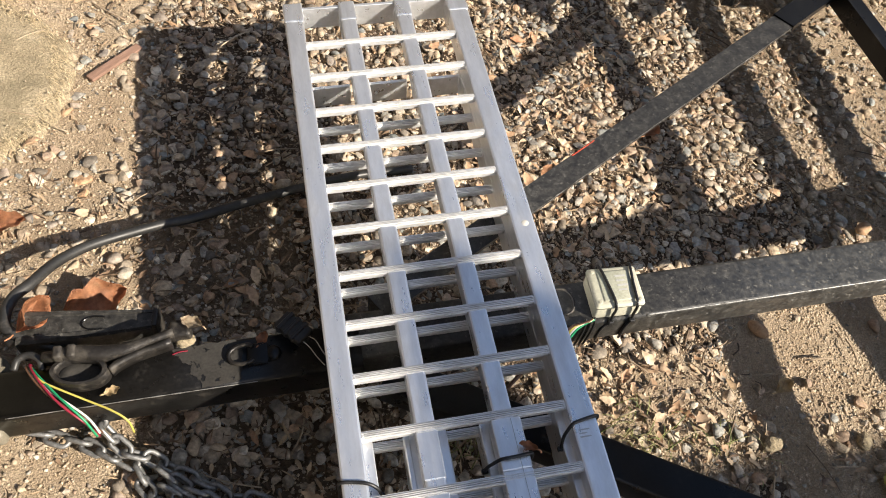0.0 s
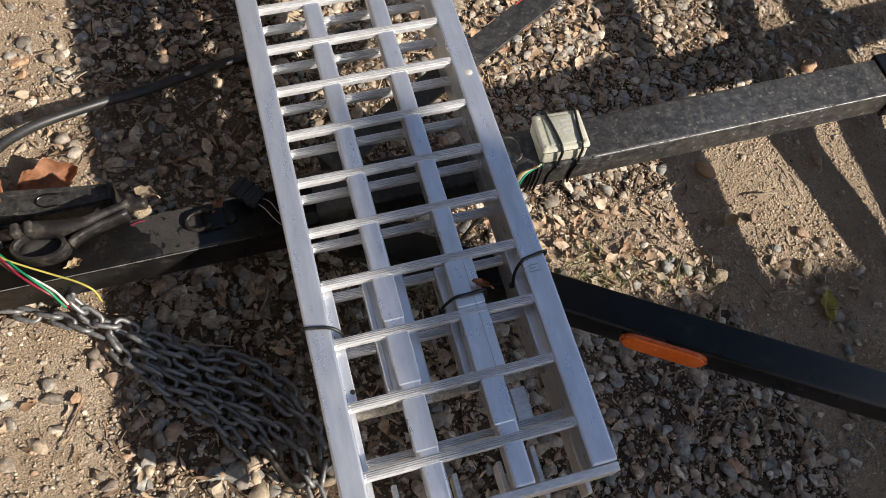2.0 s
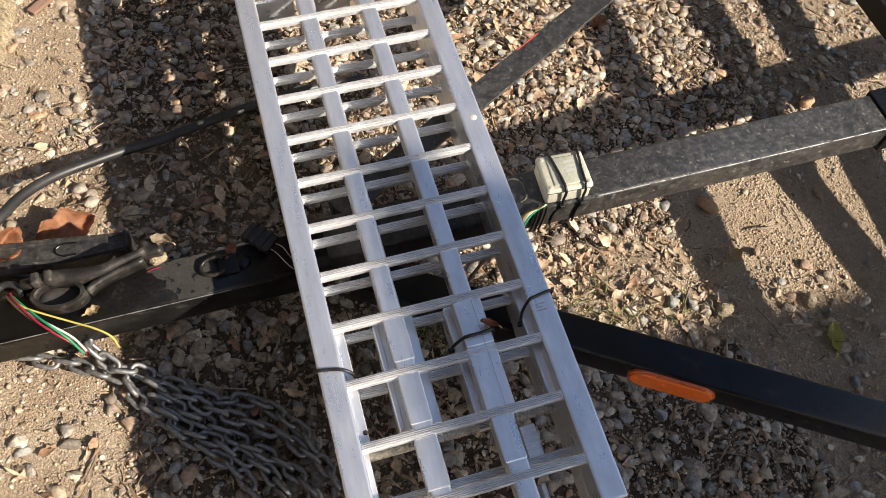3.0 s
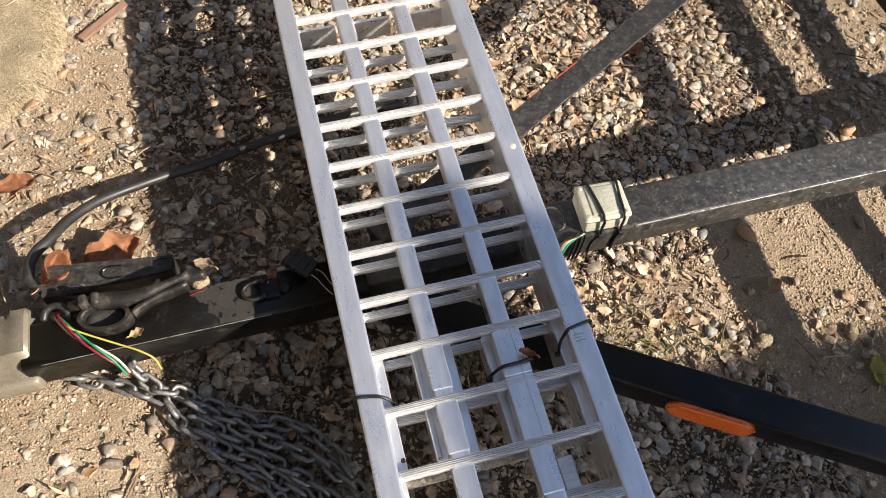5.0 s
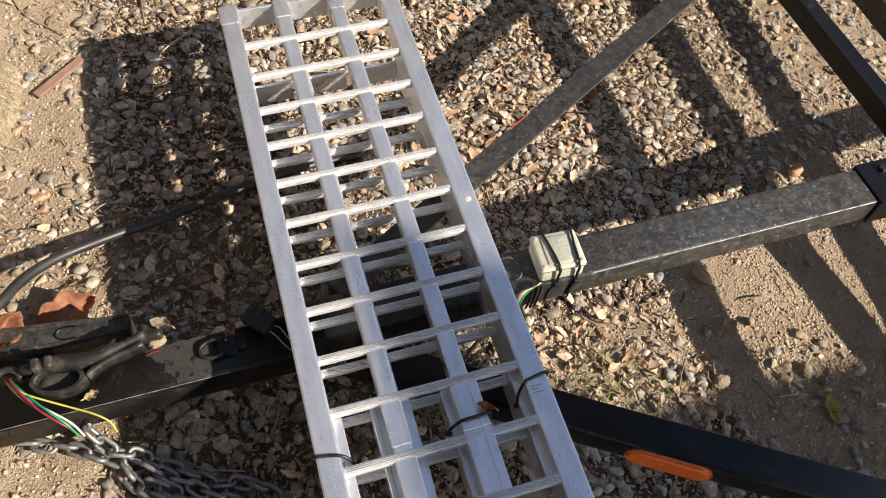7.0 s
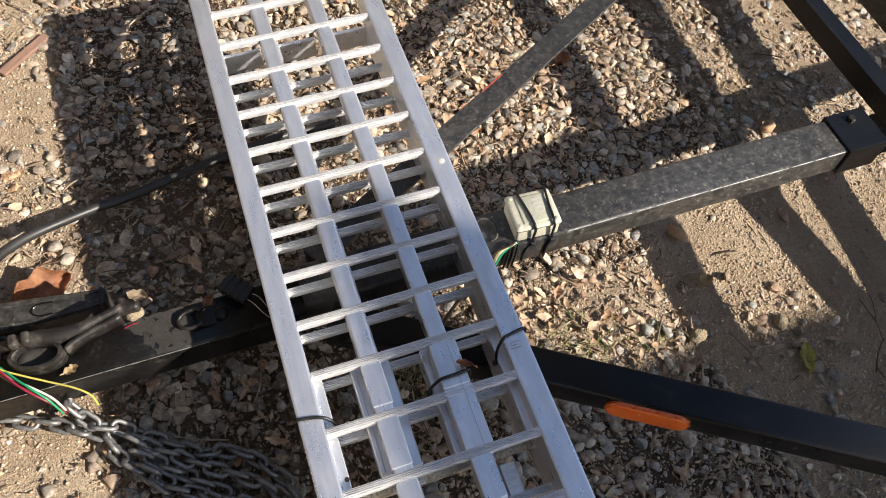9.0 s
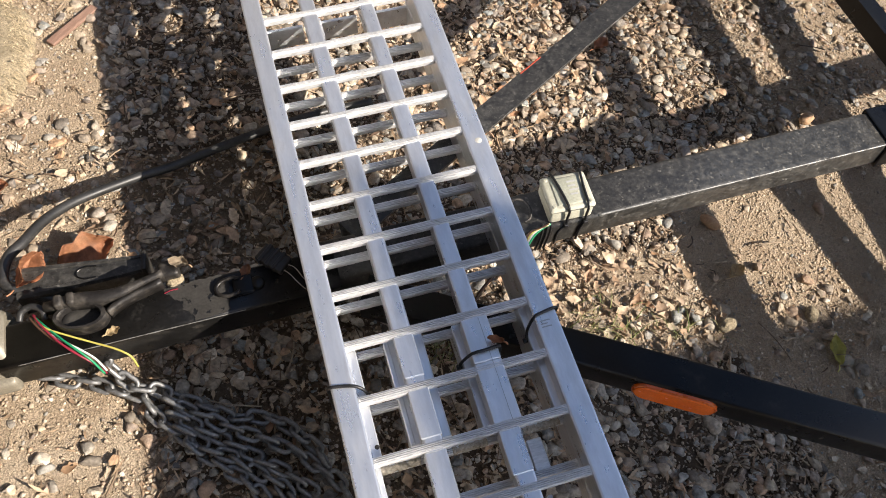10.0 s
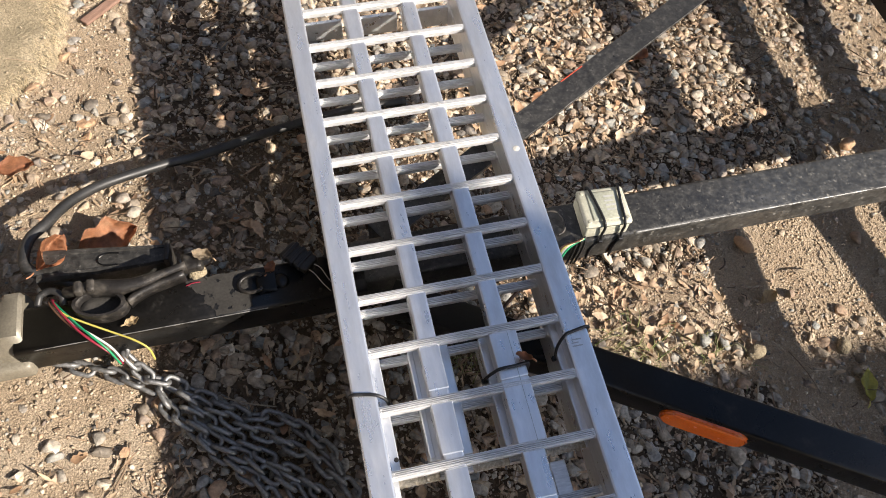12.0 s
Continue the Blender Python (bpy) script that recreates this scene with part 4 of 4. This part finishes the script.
# ---- folded jack tube, cable and leaves beside the tongue ----
def build_jack():
    j = thing("jack_tube", pose(-0.305, -0.036, 0.0, 0, -6, -6), "black steel jack tube lying along the tongue", "trailer jack")
    bm = bmesh.new()
    secs = [[bm.verts.new((x, yc + u * w, 0.094 + v)) for u, v in ((-1, -0.046), (-1, -0.004), (-0.86, 0.0), (-0.62, 0.0), (-0.56, -0.0018), (0.56, -0.0018), (0.62, 0.0), (0.86, 0.0), (1, -0.004), (1, -0.046))]
            for x, yc, w in ((-0.085, -0.003, 0.0255), (-0.03, 0.0, 0.023), (0.03, 0.003, 0.019), (0.085, 0.007, 0.014))]
    for a, b in zip(secs, secs[1:]):
        for k in range(10):
            bm.faces.new((a[k], a[(k + 1) % 10], b[(k + 1) % 10], b[k]))
    bm.faces.new(secs[0][::-1])
    bm.faces.new(secs[-1])
    bmesh.ops.recalc_face_normals(bm, faces=bm.faces)
    part("tube_body", bm, DUSTY, j)
    part("tube_foot", box(-0.03, 0.03, -0.024, 0.024, -0.004, 0.050, 0.004), BLACK, j)
    part("slot", tube([(0.02, 0.010, 0.0935), (0.004, 0.010, 0.0937), (-0.006, 0.004, 0.0937), (-0.006, -0.004, 0.0937), (0.004, -0.009, 0.0937), (0.02, -0.008, 0.0935)], 0.0011, 6, 4), BLACK, j)
    part("end_lip", box(0.082, 0.089, -0.009, 0.023, 0.046, 0.100, 0.002), CASTING, j)


build_jack()
hose = new("rubber_hose", mesh_of(tube([(0.20, 0.30, 0.012), (0.10, 0.285, 0.014), (0.002, 0.255, 0.020), (-0.100, 0.218, 0.025), (-0.176, 0.187, 0.030), (-0.233, 0.169, 0.035), (-0.313, 0.130, 0.050), (-0.350, 0.102, 0.060), (-0.372, 0.077, 0.068), (-0.393, 0.043, 0.077), (-0.410, 0.022, 0.080), (-0.418, -0.002, 0.080), (-0.416, -0.026, 0.079), (-0.396, -0.041, 0.077), (-0.365, -0.052, 0.070), (-0.33, -0.065, 0.06)], 0.0078, 12, 10), "rubber_hose", RUBBER, True))
tagged(hose, "black rubber cable hose curving over the gravel", "hose")


def leaf(name, m, length, width, curl, material, label, seed, lobes=0):
    """A dry leaf: a curled blade with a midrib and a stalk."""
    r = random.Random(seed)
    bm = bmesh.new()
    nu, nv = 14, 9
    rows = []
    for i in range(nu):
        u = i / (nu - 1)
        w = width * 0.5 * (math.sin(math.pi * min(1, u * 0.97 + 0.03)) ** 0.75) * (1 + lobes * 0.35 * math.sin(u * 15 + seed))
        row = []
        for k in range(nv):
            s = 2 * k / (nv - 1) - 1
            edge = 1 + 0.08 * noise.noise(Vector((u * 9, s * 3, seed)))
            z = curl * length * (s * s * 0.5 + 0.45 * (u - 0.5) ** 2) + 0.10 * length * noise.noise(Vector((u * 3.5, s * 2.0, seed * 1.7))) + 0.02 * length * abs(s) + 0.045 * length * noise.noise(Vector((u * 8, s * 4.5, seed * 2.3)))
            row.append(bm.verts.new(((u - 0.5) * length * (1 - 0.1 * curl), s * w * edge * (1 - 0.25 * curl), z)))
        rows.append(row)
    for a, b in zip(rows, rows[1:]):
        for k in range(nv - 1):
            bm.faces.new((a[k], a[k + 1], b[k + 1], b[k]))
    low = min(v.co.z for v in bm.verts)
    for v in bm.verts:
        v.co.z -= low
    bmesh.ops.solidify(bm, geom=list(bm.faces), thickness=0.0005)
    l = thing(name, m, label, "leaf")
    part("blade", bm, material, l, "", True)
    part("stalk", tube([(-0.5 * length, 0, 0.003), (-0.62 * length, 0.03 * length, 0.004), (-0.72 * length, 0.08 * length, 0.002)], 0.0011, 6, 4), material, l, "", True)
    return l


leaf("dry_leaf", pose(-0.396, -0.014, 0.082, 46, 10, 72), 0.062, 0.046, 0.75, BROWN_LEAF, "curled brown dry leaf caught beside the hose", 3)
leaf("dry_leaf", pose(-0.320, 0.050, 0.012, 28, 0, 24), 0.092, 0.062, 0.35, BROWN_LEAF, "folded russet dry leaf behind the jack tube", 5, 0.5)
leaf("yellow_leaf", pose(0.871, -0.372, 0.006, 0, 0, 66), 0.060, 0.028, 0.12, GREEN_LEAF, "yellow-green fallen leaf on the bare soil", 8)
leaf("dry_leaf", pose(0.730, 0.392, 0.012, 0, 0, 30), 0.046, 0.030, 0.3, BROWN_LEAF, "brown dry leaf on gravel beside the angle iron", 11, 0.4)
leaf("dry_leaf", pose(-0.455, 0.20, 0.008, 0, 0, 10), 0.060, 0.040, 0.2, BROWN_LEAF, "flat brown leaf on the soil", 14, 0.5)

leaf("dry_leaf", pose(0.762, -0.189, 0.004, 0, 0, 25), 0.040, 0.030, 0.5, BITS_PALE, "cupped pale brown leaf on shaded soil", 31, 0.2)

# ---- safety chains ----
def link_mesh():
    pts = []
    half, rad = 0.0078, 0.0078
    for k in range(12):
        a = math.pi * k / 11 - math.pi / 2
        pts.append((half + rad * math.cos(a), rad * math.sin(a), 0))
    for k in range(12):
        a = math.pi * k / 11 + math.pi / 2
        pts.append((-half + rad * math.cos(a), rad * math.sin(a), 0))
    return tube(pts, 0.0034, 8, 0, None, 1.0, True)


link_shape = mesh_of(link_mesh(), "link", ZINC, True)


def chain(strands, label, seed):
    """Interlocked links laid along each strand, every other one turned."""
    c = thing("safety_chain", None, label, "chain", "safety chains")
    r = random.Random(seed)
    for strand in strands:
        path = smooth_path(strand, 24)
        step, gone, spots = 0.0236, 0.0, []
        for a, b in zip(path, path[1:]):
            gone += (b - a).length
            if gone >= step:
                gone -= step
                spots.append(b + Vector((r.uniform(-0.0022, 0.0022), r.uniform(-0.0022, 0.0022), 0.007 + r.uniform(0, 0.003))))
        lean = r.uniform(-15, 15)
        for i, p in enumerate(spots):
            way = (spots[min(i + 1, len(spots) - 1)] - spots[max(i - 1, 0)]).normalized()
            side = Vector((0, 0, 1)).cross(way).normalized()
            m = Matrix((way, side, way.cross(side))).transposed().to_4x4()
            m.translation = p
            ob = new("link", link_shape)
            ob.parent = c
            ob.matrix_world = m @ pose(0, 0, 0, (14 if i % 2 else -66) + lean + r.uniform(-14, 14), r.uniform(-5, 5), r.uniform(-11, 11))
    return c


chain([[(-0.322, -0.132, 0.088), (-0.300, -0.156, 0.052), (-0.281, -0.182, 0.030), (-0.258, -0.198, 0.022), (-0.228, -0.211, 0.012), (-0.204, -0.222, 0.008), (-0.150, -0.258, 0.006), (-0.092, -0.279, 0.006), (-0.068, -0.302, 0.006), (-0.034, -0.340, 0.006), (-0.033, -0.372, 0.006)],
       [(-0.242, -0.216, 0.022), (-0.200, -0.243, 0.018), (-0.155, -0.278, 0.016), (-0.110, -0.304, 0.014), (-0.075, -0.330, 0.012), (-0.045, -0.362, 0.010), (-0.014, -0.392, 0.006), (-0.008, -0.426, 0.006), (-0.018, -0.462, 0.006)]],
      "galvanised safety chain heaped on the shaded gravel", 2)
chain([[(-0.398, -0.141, 0.012), (-0.358, -0.156, 0.006), (-0.330, -0.167, 0.006), (-0.303, -0.181, 0.008), (-0.276, -0.198, 0.010), (-0.254, -0.217, 0.008), (-0.246, -0.240, 0.006), (-0.212, -0.277, 0.006), (-0.180, -0.319, 0.006), (-0.148, -0.351, 0.006), (-0.123, -0.381, 0.006), (-0.106, -0.424, 0.006)],
       [(-0.236, -0.232, 0.020), (-0.189, -0.268, 0.012), (-0.156, -0.300, 0.010), (-0.123, -0.329, 0.010), (-0.090, -0.357, 0.010), (-0.058, -0.388, 0.008), (-0.045, -0.422, 0.006), (-0.037, -0.455, 0.006), (-0.030, -0.485, 0.006)],
       [(-0.226, -0.252, 0.016), (-0.198, -0.286, 0.010), (-0.166, -0.313, 0.010), (-0.131, -0.342, 0.008), (-0.101, -0.370, 0.008), (-0.078, -0.402, 0.006)]],
      "galvanised safety chain trailing from soil into shade", 4)


hook = new("chain_hook", mesh_of(tube([(-0.094, -0.402, 0.016), (-0.082, -0.412, 0.018), (-0.074, -0.430, 0.016), (-0.064, -0.452, 0.014), (-0.050, -0.462, 0.014), (-0.036, -0.456, 0.014), (-0.032, -0.440, 0.014)], 0.0045, 8, 6), "chain_hook", CASTING, True))
tagged(hook, "dark steel hook at the end of the safety chain", "hook")


# ---- litter ----
def litter_mesh(name, rng, spots, size, material, wide=(0.35, 0.75), cup=(0.1, 0.9), sections=5):
    """Curled leaf scraps at the spots, joined."""
    vs, fs = [], []
    n = 0
    for x, y, z in spots:
        L = rng.uniform(*size)
        W = L * rng.uniform(*wide)
        u = np.linspace(-0.5, 0.5, sections)
        w = np.interp(u, (-0.5, -0.25, 0.05, 0.3, 0.5), (0.10, 0.38, 0.5, 0.32, 0.06)) * rng.uniform(*((0.4, 1.35) if sections < 7 else (0.72, 1.12)), sections)
        bend, roll = rng.uniform(-0.25, 0.45), rng.uniform(*cup)
        p = []
        for a, b in zip(u, w):
            zc = bend * L * a * a * 2
            sl = rng.normal(scale=0.10 if sections < 7 else 0.05) * L
            zc += 0 if sections < 7 else rng.normal(scale=0.02) * L
            p += [(a * L + sl, -b * W, zc + roll * b * W), (a * L, 0, zc), (a * L, b * W, zc + roll * b * W * rng.uniform(0.3, 1.2))]
        p = np.array(p)
        yaw, tilt, tip = rng.uniform(0, 2 * np.pi), rng.normal(scale=0.3), rng.normal(scale=0.3)
        c, s = np.cos(yaw), np.sin(yaw)
        ct, st = np.cos(tilt), np.sin(tilt)
        cp, sp = np.cos(tip), np.sin(tip)
        p = p @ np.array([[1, 0, 0], [0, ct, -st], [0, st, ct]]).T @ np.array([[cp, 0, sp], [0, 1, 0], [-sp, 0, cp]]).T @ np.array([[c, -s, 0], [s, c, 0], [0, 0, 1]]).T
        p[:, 2] -= p[:, 2].min() * 0.8
        vs.append(p + (x, y, z))
        for i in range(sections - 1):
            a = n + 3 * i
            for k in (0, 1):
                fs += [(a + k, a + k + 1, a + k + 4), (a + k, a + k + 4, a + k + 3)]
        n += 3 * sections
    return mesh_from_arrays(name, np.concatenate(vs), np.array(fs), material, True)


def spots_in(rng, areas):
    out = []
    for count, x0, x1, y0, y1, z in areas:
        for _ in range(count):
            x, y = rng.uniform(x0, x1), rng.uniform(y0, y1)
            out.append((x, y, hills(x, y) + rng.uniform(0.002, z)))
    return out


rng = np.random.default_rng(33)
spots = spots_in(rng, [(60, 0.32, 0.64, -0.29, -0.11, 0.014), (120, 0.25, 0.62, 0.18, 0.72, 0.016), (14, -0.15, 0.1, -0.4, 0.1, 0.012), (16, -0.6, 0.6, 0.75, 1.3, 0.010), (10, 0.75, 1.2, 0.3, 0.9, 0.012)])
tagged(new("fallen_leaves", litter_mesh("fallen_leaves", rng, spots, (0.014, 0.038), FALLEN, (0.3, 0.65), (0.1, 0.9), 10)), "fallen russet and tan dry leaves on gravel", "leaf litter", kind="stuff")
rng = np.random.default_rng(21)
spots = spots_in(rng, [(150, 0.31, 0.70, -0.30, -0.12, 0.010), (500, 0.28, 0.75, 0.1, 0.75, 0.012), (60, -0.26, 0.05, -0.1, 0.7, 0.010), (160, -0.6, 0.9, 0.5, 1.4, 0.008),
                       (120, 0.0, 1.2, -0.7, -0.3, 0.008), (70, -0.7, -0.2, -0.5, 0.3, 0.006), (180, 0.7, 1.5, 0.1, 1.2, 0.010)])
tagged(new("leaf_litter", litter_mesh("leaf_litter", rng, spots, (0.007, 0.025), LITTER)), "scattered scraps of pale brown dead leaves", "leaf litter", kind="stuff")
spots = []
while len(spots) < 7500:
    x, y = rng.uniform(-0.85, 1.6), rng.uniform(-0.6, 1.4)
    if rng.random() < cover(x, y) * 1.2 - 0.06:
        spots.append((x, y, hills(x, y) + rng.uniform(0.001, 0.008)))
tagged(new("bark_bits", litter_mesh("bark_bits", rng, spots, (0.007, 0.022), BITS, (0.12, 0.38), (0.0, 0.5))), "crumbled brown leaf and bark bits among the stones", "leaf litter", kind="stuff")
spots = []
while len(spots) < 3200:
    x, y = rng.uniform(-0.6, 1.2), rng.uniform(-0.6, 1.3)
    if rng.random() < cover(x, y) * 0.9 - 0.1:
        spots.append((x, y, hills(x, y) + rng.uniform(0.004, 0.011)))
tagged(new("bark_slivers", litter_mesh("bark_slivers", rng, spots, (0.012, 0.034), BITS, (0.06, 0.16), (0.0, 0.8))), "thin brown bark slivers lying over the gravel", "bark", kind="stuff")
spots = []
for _ in range(620):
    a, r = rng.uniform(0, 2 * np.pi), abs(rng.normal(scale=0.46))
    spots.append((-0.575 + 0.155 * r * np.cos(a), 0.965 + 0.17 * r * np.sin(a), max(0.004, 0.05 * (1 - r)) * rng.uniform(0.3, 1.0)))
tagged(new("leaf_pile", litter_mesh("leaf_pile", rng, spots, (0.05, 0.10), RUSSET, (0.4, 0.8), (0.1, 0.7), 9)), "heap of large russet dry leaves", "leaf pile", kind="stuff")


def stone(m, size, material, label, seed):
    bm = bmesh.new()
    bmesh.ops.create_icosphere(bm, subdivisions=3, radius=0.5)
    for v in bm.verts:
        p = v.co.normalized()
        k = 1 + 0.22 * noise.noise(p * 1.6 + Vector((seed, 0, 0))) + 0.06 * noise.noise(p * 5 + Vector((0, seed, 0)))
        v.co = Vector((p.x * size[0] * k / 2, p.y * size[1] * k / 2, p.z * size[2] * k / 2))
    ob = new("stone", mesh_of(bm, "stone", material, True))
    ob.matrix_world = m
    return tagged(ob, label, "stone")


stone(pose(0.693, -0.284, 0.008, 0, 0, 10), (0.036, 0.024, 0.022), CONCRETE, "pale oblong pebble at the shade's edge", 2)
stone(pose(0.866, -0.297, 0.006, 0, 0, 60), (0.030, 0.024, 0.020), CONCRETE, "sandy lump of stone on bare soil", 4)
stone(pose(1.122, 0.132, 0.008, 0, 0, 20), (0.042, 0.026, 0.022), REDSTONE, "orange-brown stone in a patch of sun", 6)

stone(pose(0.764, -0.079, 0.010, 0, 0, -55), (0.044, 0.022, 0.022), REDSTONE, "brown oblong stone in the shade below the tongue", 12)

def sticks():
    bm = bmesh.new()
    r = random.Random(5)
    for k in range(330):
        x, y, a, L = r.uniform(-0.8, 1.4), r.uniform(-0.6, 1.4), r.uniform(0, 6.3), r.uniform(0.01, 0.045)
        if k > 270:
            x, y, L = r.uniform(0.31, 0.75), r.uniform(-0.31, -0.08), r.uniform(0.006, 0.022)
        z = hills(x, y) + r.uniform(0.006, 0.016)
        c, s = math.cos(a) * L, math.sin(a) * L
        tube([(x - c, y - s, z), (x + r.uniform(-0.005, 0.005), y + r.uniform(-0.005, 0.005), z + 0.004), (x + c, y + s, z)], r.uniform(0.0007, 0.0017), 5, 2, bm)
    for pts in (((-0.41, 0.87), (-0.37, 0.762), (-0.299, 0.697)), ((-0.175, 0.85), (-0.152, 0.79), (-0.15, 0.715)), ((-0.151, 0.80), (-0.14, 0.83), (-0.115, 0.85)), ((-0.30, -0.27), (-0.305, -0.30), (-0.32, -0.33))):
        tube([(x, y, hills(x, y) + 0.006) for x, y in pts], 0.0015, 6, 5, bm)
    tagged(new("twigs", mesh_of(bm, "twigs", BARK, True)), "thin dry twigs strewn on the ground", "twigs", kind="stuff")


sticks()


def tuft():
    bm = bmesh.new()
    r = random.Random(9)
    # the last clump stands for a yellow-green wire bundle below the ramps
    for cx, cy, count in ((0.50, -0.255, 36), (0.46, -0.22, 20), (0.62, -0.27, 22), (0.178, -0.218, 46)):
        for _ in range(count):
            x, y = cx + r.gauss(0, 0.025), cy + r.gauss(0, 0.02)
            a, L = r.uniform(0, 6.3), r.uniform(0.015, 0.05)
            z = hills(x, y)
            tube([(x, y, z), (x + math.cos(a) * L * 0.5, y + math.sin(a) * L * 0.5, z + L * 0.5), (x + math.cos(a) * L, y + math.sin(a) * L, z + L * 0.45)], lambda u: 0.0012 * (1.05 - u), 4, 3, bm, 0.4)
    tagged(new("grass_tuft", mesh_of(bm, "grass_tuft", GRASS, True)), "sparse small blades of yellow-green grass, one clump standing for wires", "grass", kind="stuff")


tuft()
chip = new("wood_stake", mesh_of(box(-0.062, 0.062, -0.009, 0.008, 0.0, 0.007, 0.0025), "wood_stake", REDWOOD))
chip.matrix_world = pose(-0.314, 0.580, -0.0055, 4, 0, 48)
tagged(chip, "short weathered reddish wooden stake on the ground", "wooden stake")


def straw():
    """Dry fibres matted round the pad's edge."""
    r = random.Random(17)
    bm = bmesh.new()
    for _ in range(2600):
        a = r.uniform(0, 2 * math.pi)
        d = 0.232 * (1 + 0.10 * noise.noise(Vector((math.cos(a) * 2.2, math.sin(a) * 2.2, 5)))) * r.gauss(0.97, 0.055)
        x, y, L = -0.62 + d * math.cos(a), 0.53 + d * math.sin(a), r.uniform(0.004, 0.014)
        if x < -0.85:
            continue
        b = a + r.gauss(0, 1.0)
        z = 0.004 + r.uniform(0.0, 0.006)
        c, s2 = math.cos(b) * L, math.sin(b) * L
        tube([(x - c / 2, y - s2 / 2, z + 0.002), (x, y, z + 0.003), (x + c / 2, y + s2 / 2, z - 0.004)], r.uniform(0.0002, 0.0004), 3, 0, bm)
    tagged(new("dry_straw", mesh_of(bm, "dry_straw", STRAW)), "matted dry straw fibres along the concrete pad", "straw", kind="stuff")


straw()
# small debris on the tongue and the ramps
leaf("leaf_scrap", TONGUE @ pose(-0.095, -0.103, 0.002, 0, 0, 60), 0.022, 0.016, 0.3, BROWN_LEAF, "tiny brown leaf scrap lying on the tongue", 21, 0.4)
leaf("leaf_scrap", TONGUE @ pose(-0.281, -0.146, 0.001, 0, 0, 20), 0.020, 0.014, 0.3, BITS_PALE, "pale yellow leaf scrap on the black tongue", 23, 0.6)
leaf("leaf_scrap", RAMP @ pose(0.181, -0.331, 0.0055, 0, 0, 150), 0.022, 0.012, 0.4, BROWN_LEAF, "small brown leaf caught on a cable tie", 25, 0.4)
leaf("leaf_scrap", TONGUE @ pose(-0.180, -0.078, 0.023, 4, 4, 150), 0.030, 0.020, 0.3, LITTER, "grey-brown dry leaf lying against the latch", 27, 0.4)
stone(TONGUE @ pose(-0.192, -0.090, 0.004, 0, 0, 15), (0.026, 0.018, 0.014), CONCRETE, "small grey pebble resting on the latch", 9)
wire("wire", "white", [(0.030, -0.160, 0.070), (0.046, -0.165, 0.088), (0.066, -0.173, 0.092), (0.084, -0.184, 0.089), (0.098, -0.200, 0.078), (0.102, -0.21, 0.06)], 0.0014, "thin pale wire looping below the ramps", Matrix.Identity(4))
wire("wire", "brown", [(0.232, -0.190, 0.085), (0.255, -0.172, 0.10), (0.285, -0.152, 0.11)], 0.0028, "rusty brown wire end below the ramps", Matrix.Identity(4))
clip_ring = new("hose_clip", mesh_of(tube([(0.300, -0.098, 0.004), (0.308, -0.094, 0.010), (0.320, -0.100, 0.012), (0.326, -0.114, 0.010), (0.322, -0.128, 0.006), (0.312, -0.132, 0.004)], 0.0020, 8, 6), "hose_clip", CASTING, True))
clip_ring.matrix_world = TONGUE
tagged(clip_ring, "small dull grey clip beside the wiring box", "clip")
for c, pts in (("red", [(1.234, 0.781, 0.2), (1.318, 0.83, 0.2), (1.382, 0.861, 0.2)]), ("brown", [(1.233, 0.758, 0.2), (1.331, 0.822, 0.2), (1.389, 0.852, 0.2)])):
    wire("wire", c, pts, 0.0022, c + " wire end over the frame bracket", Matrix.Identity(4))
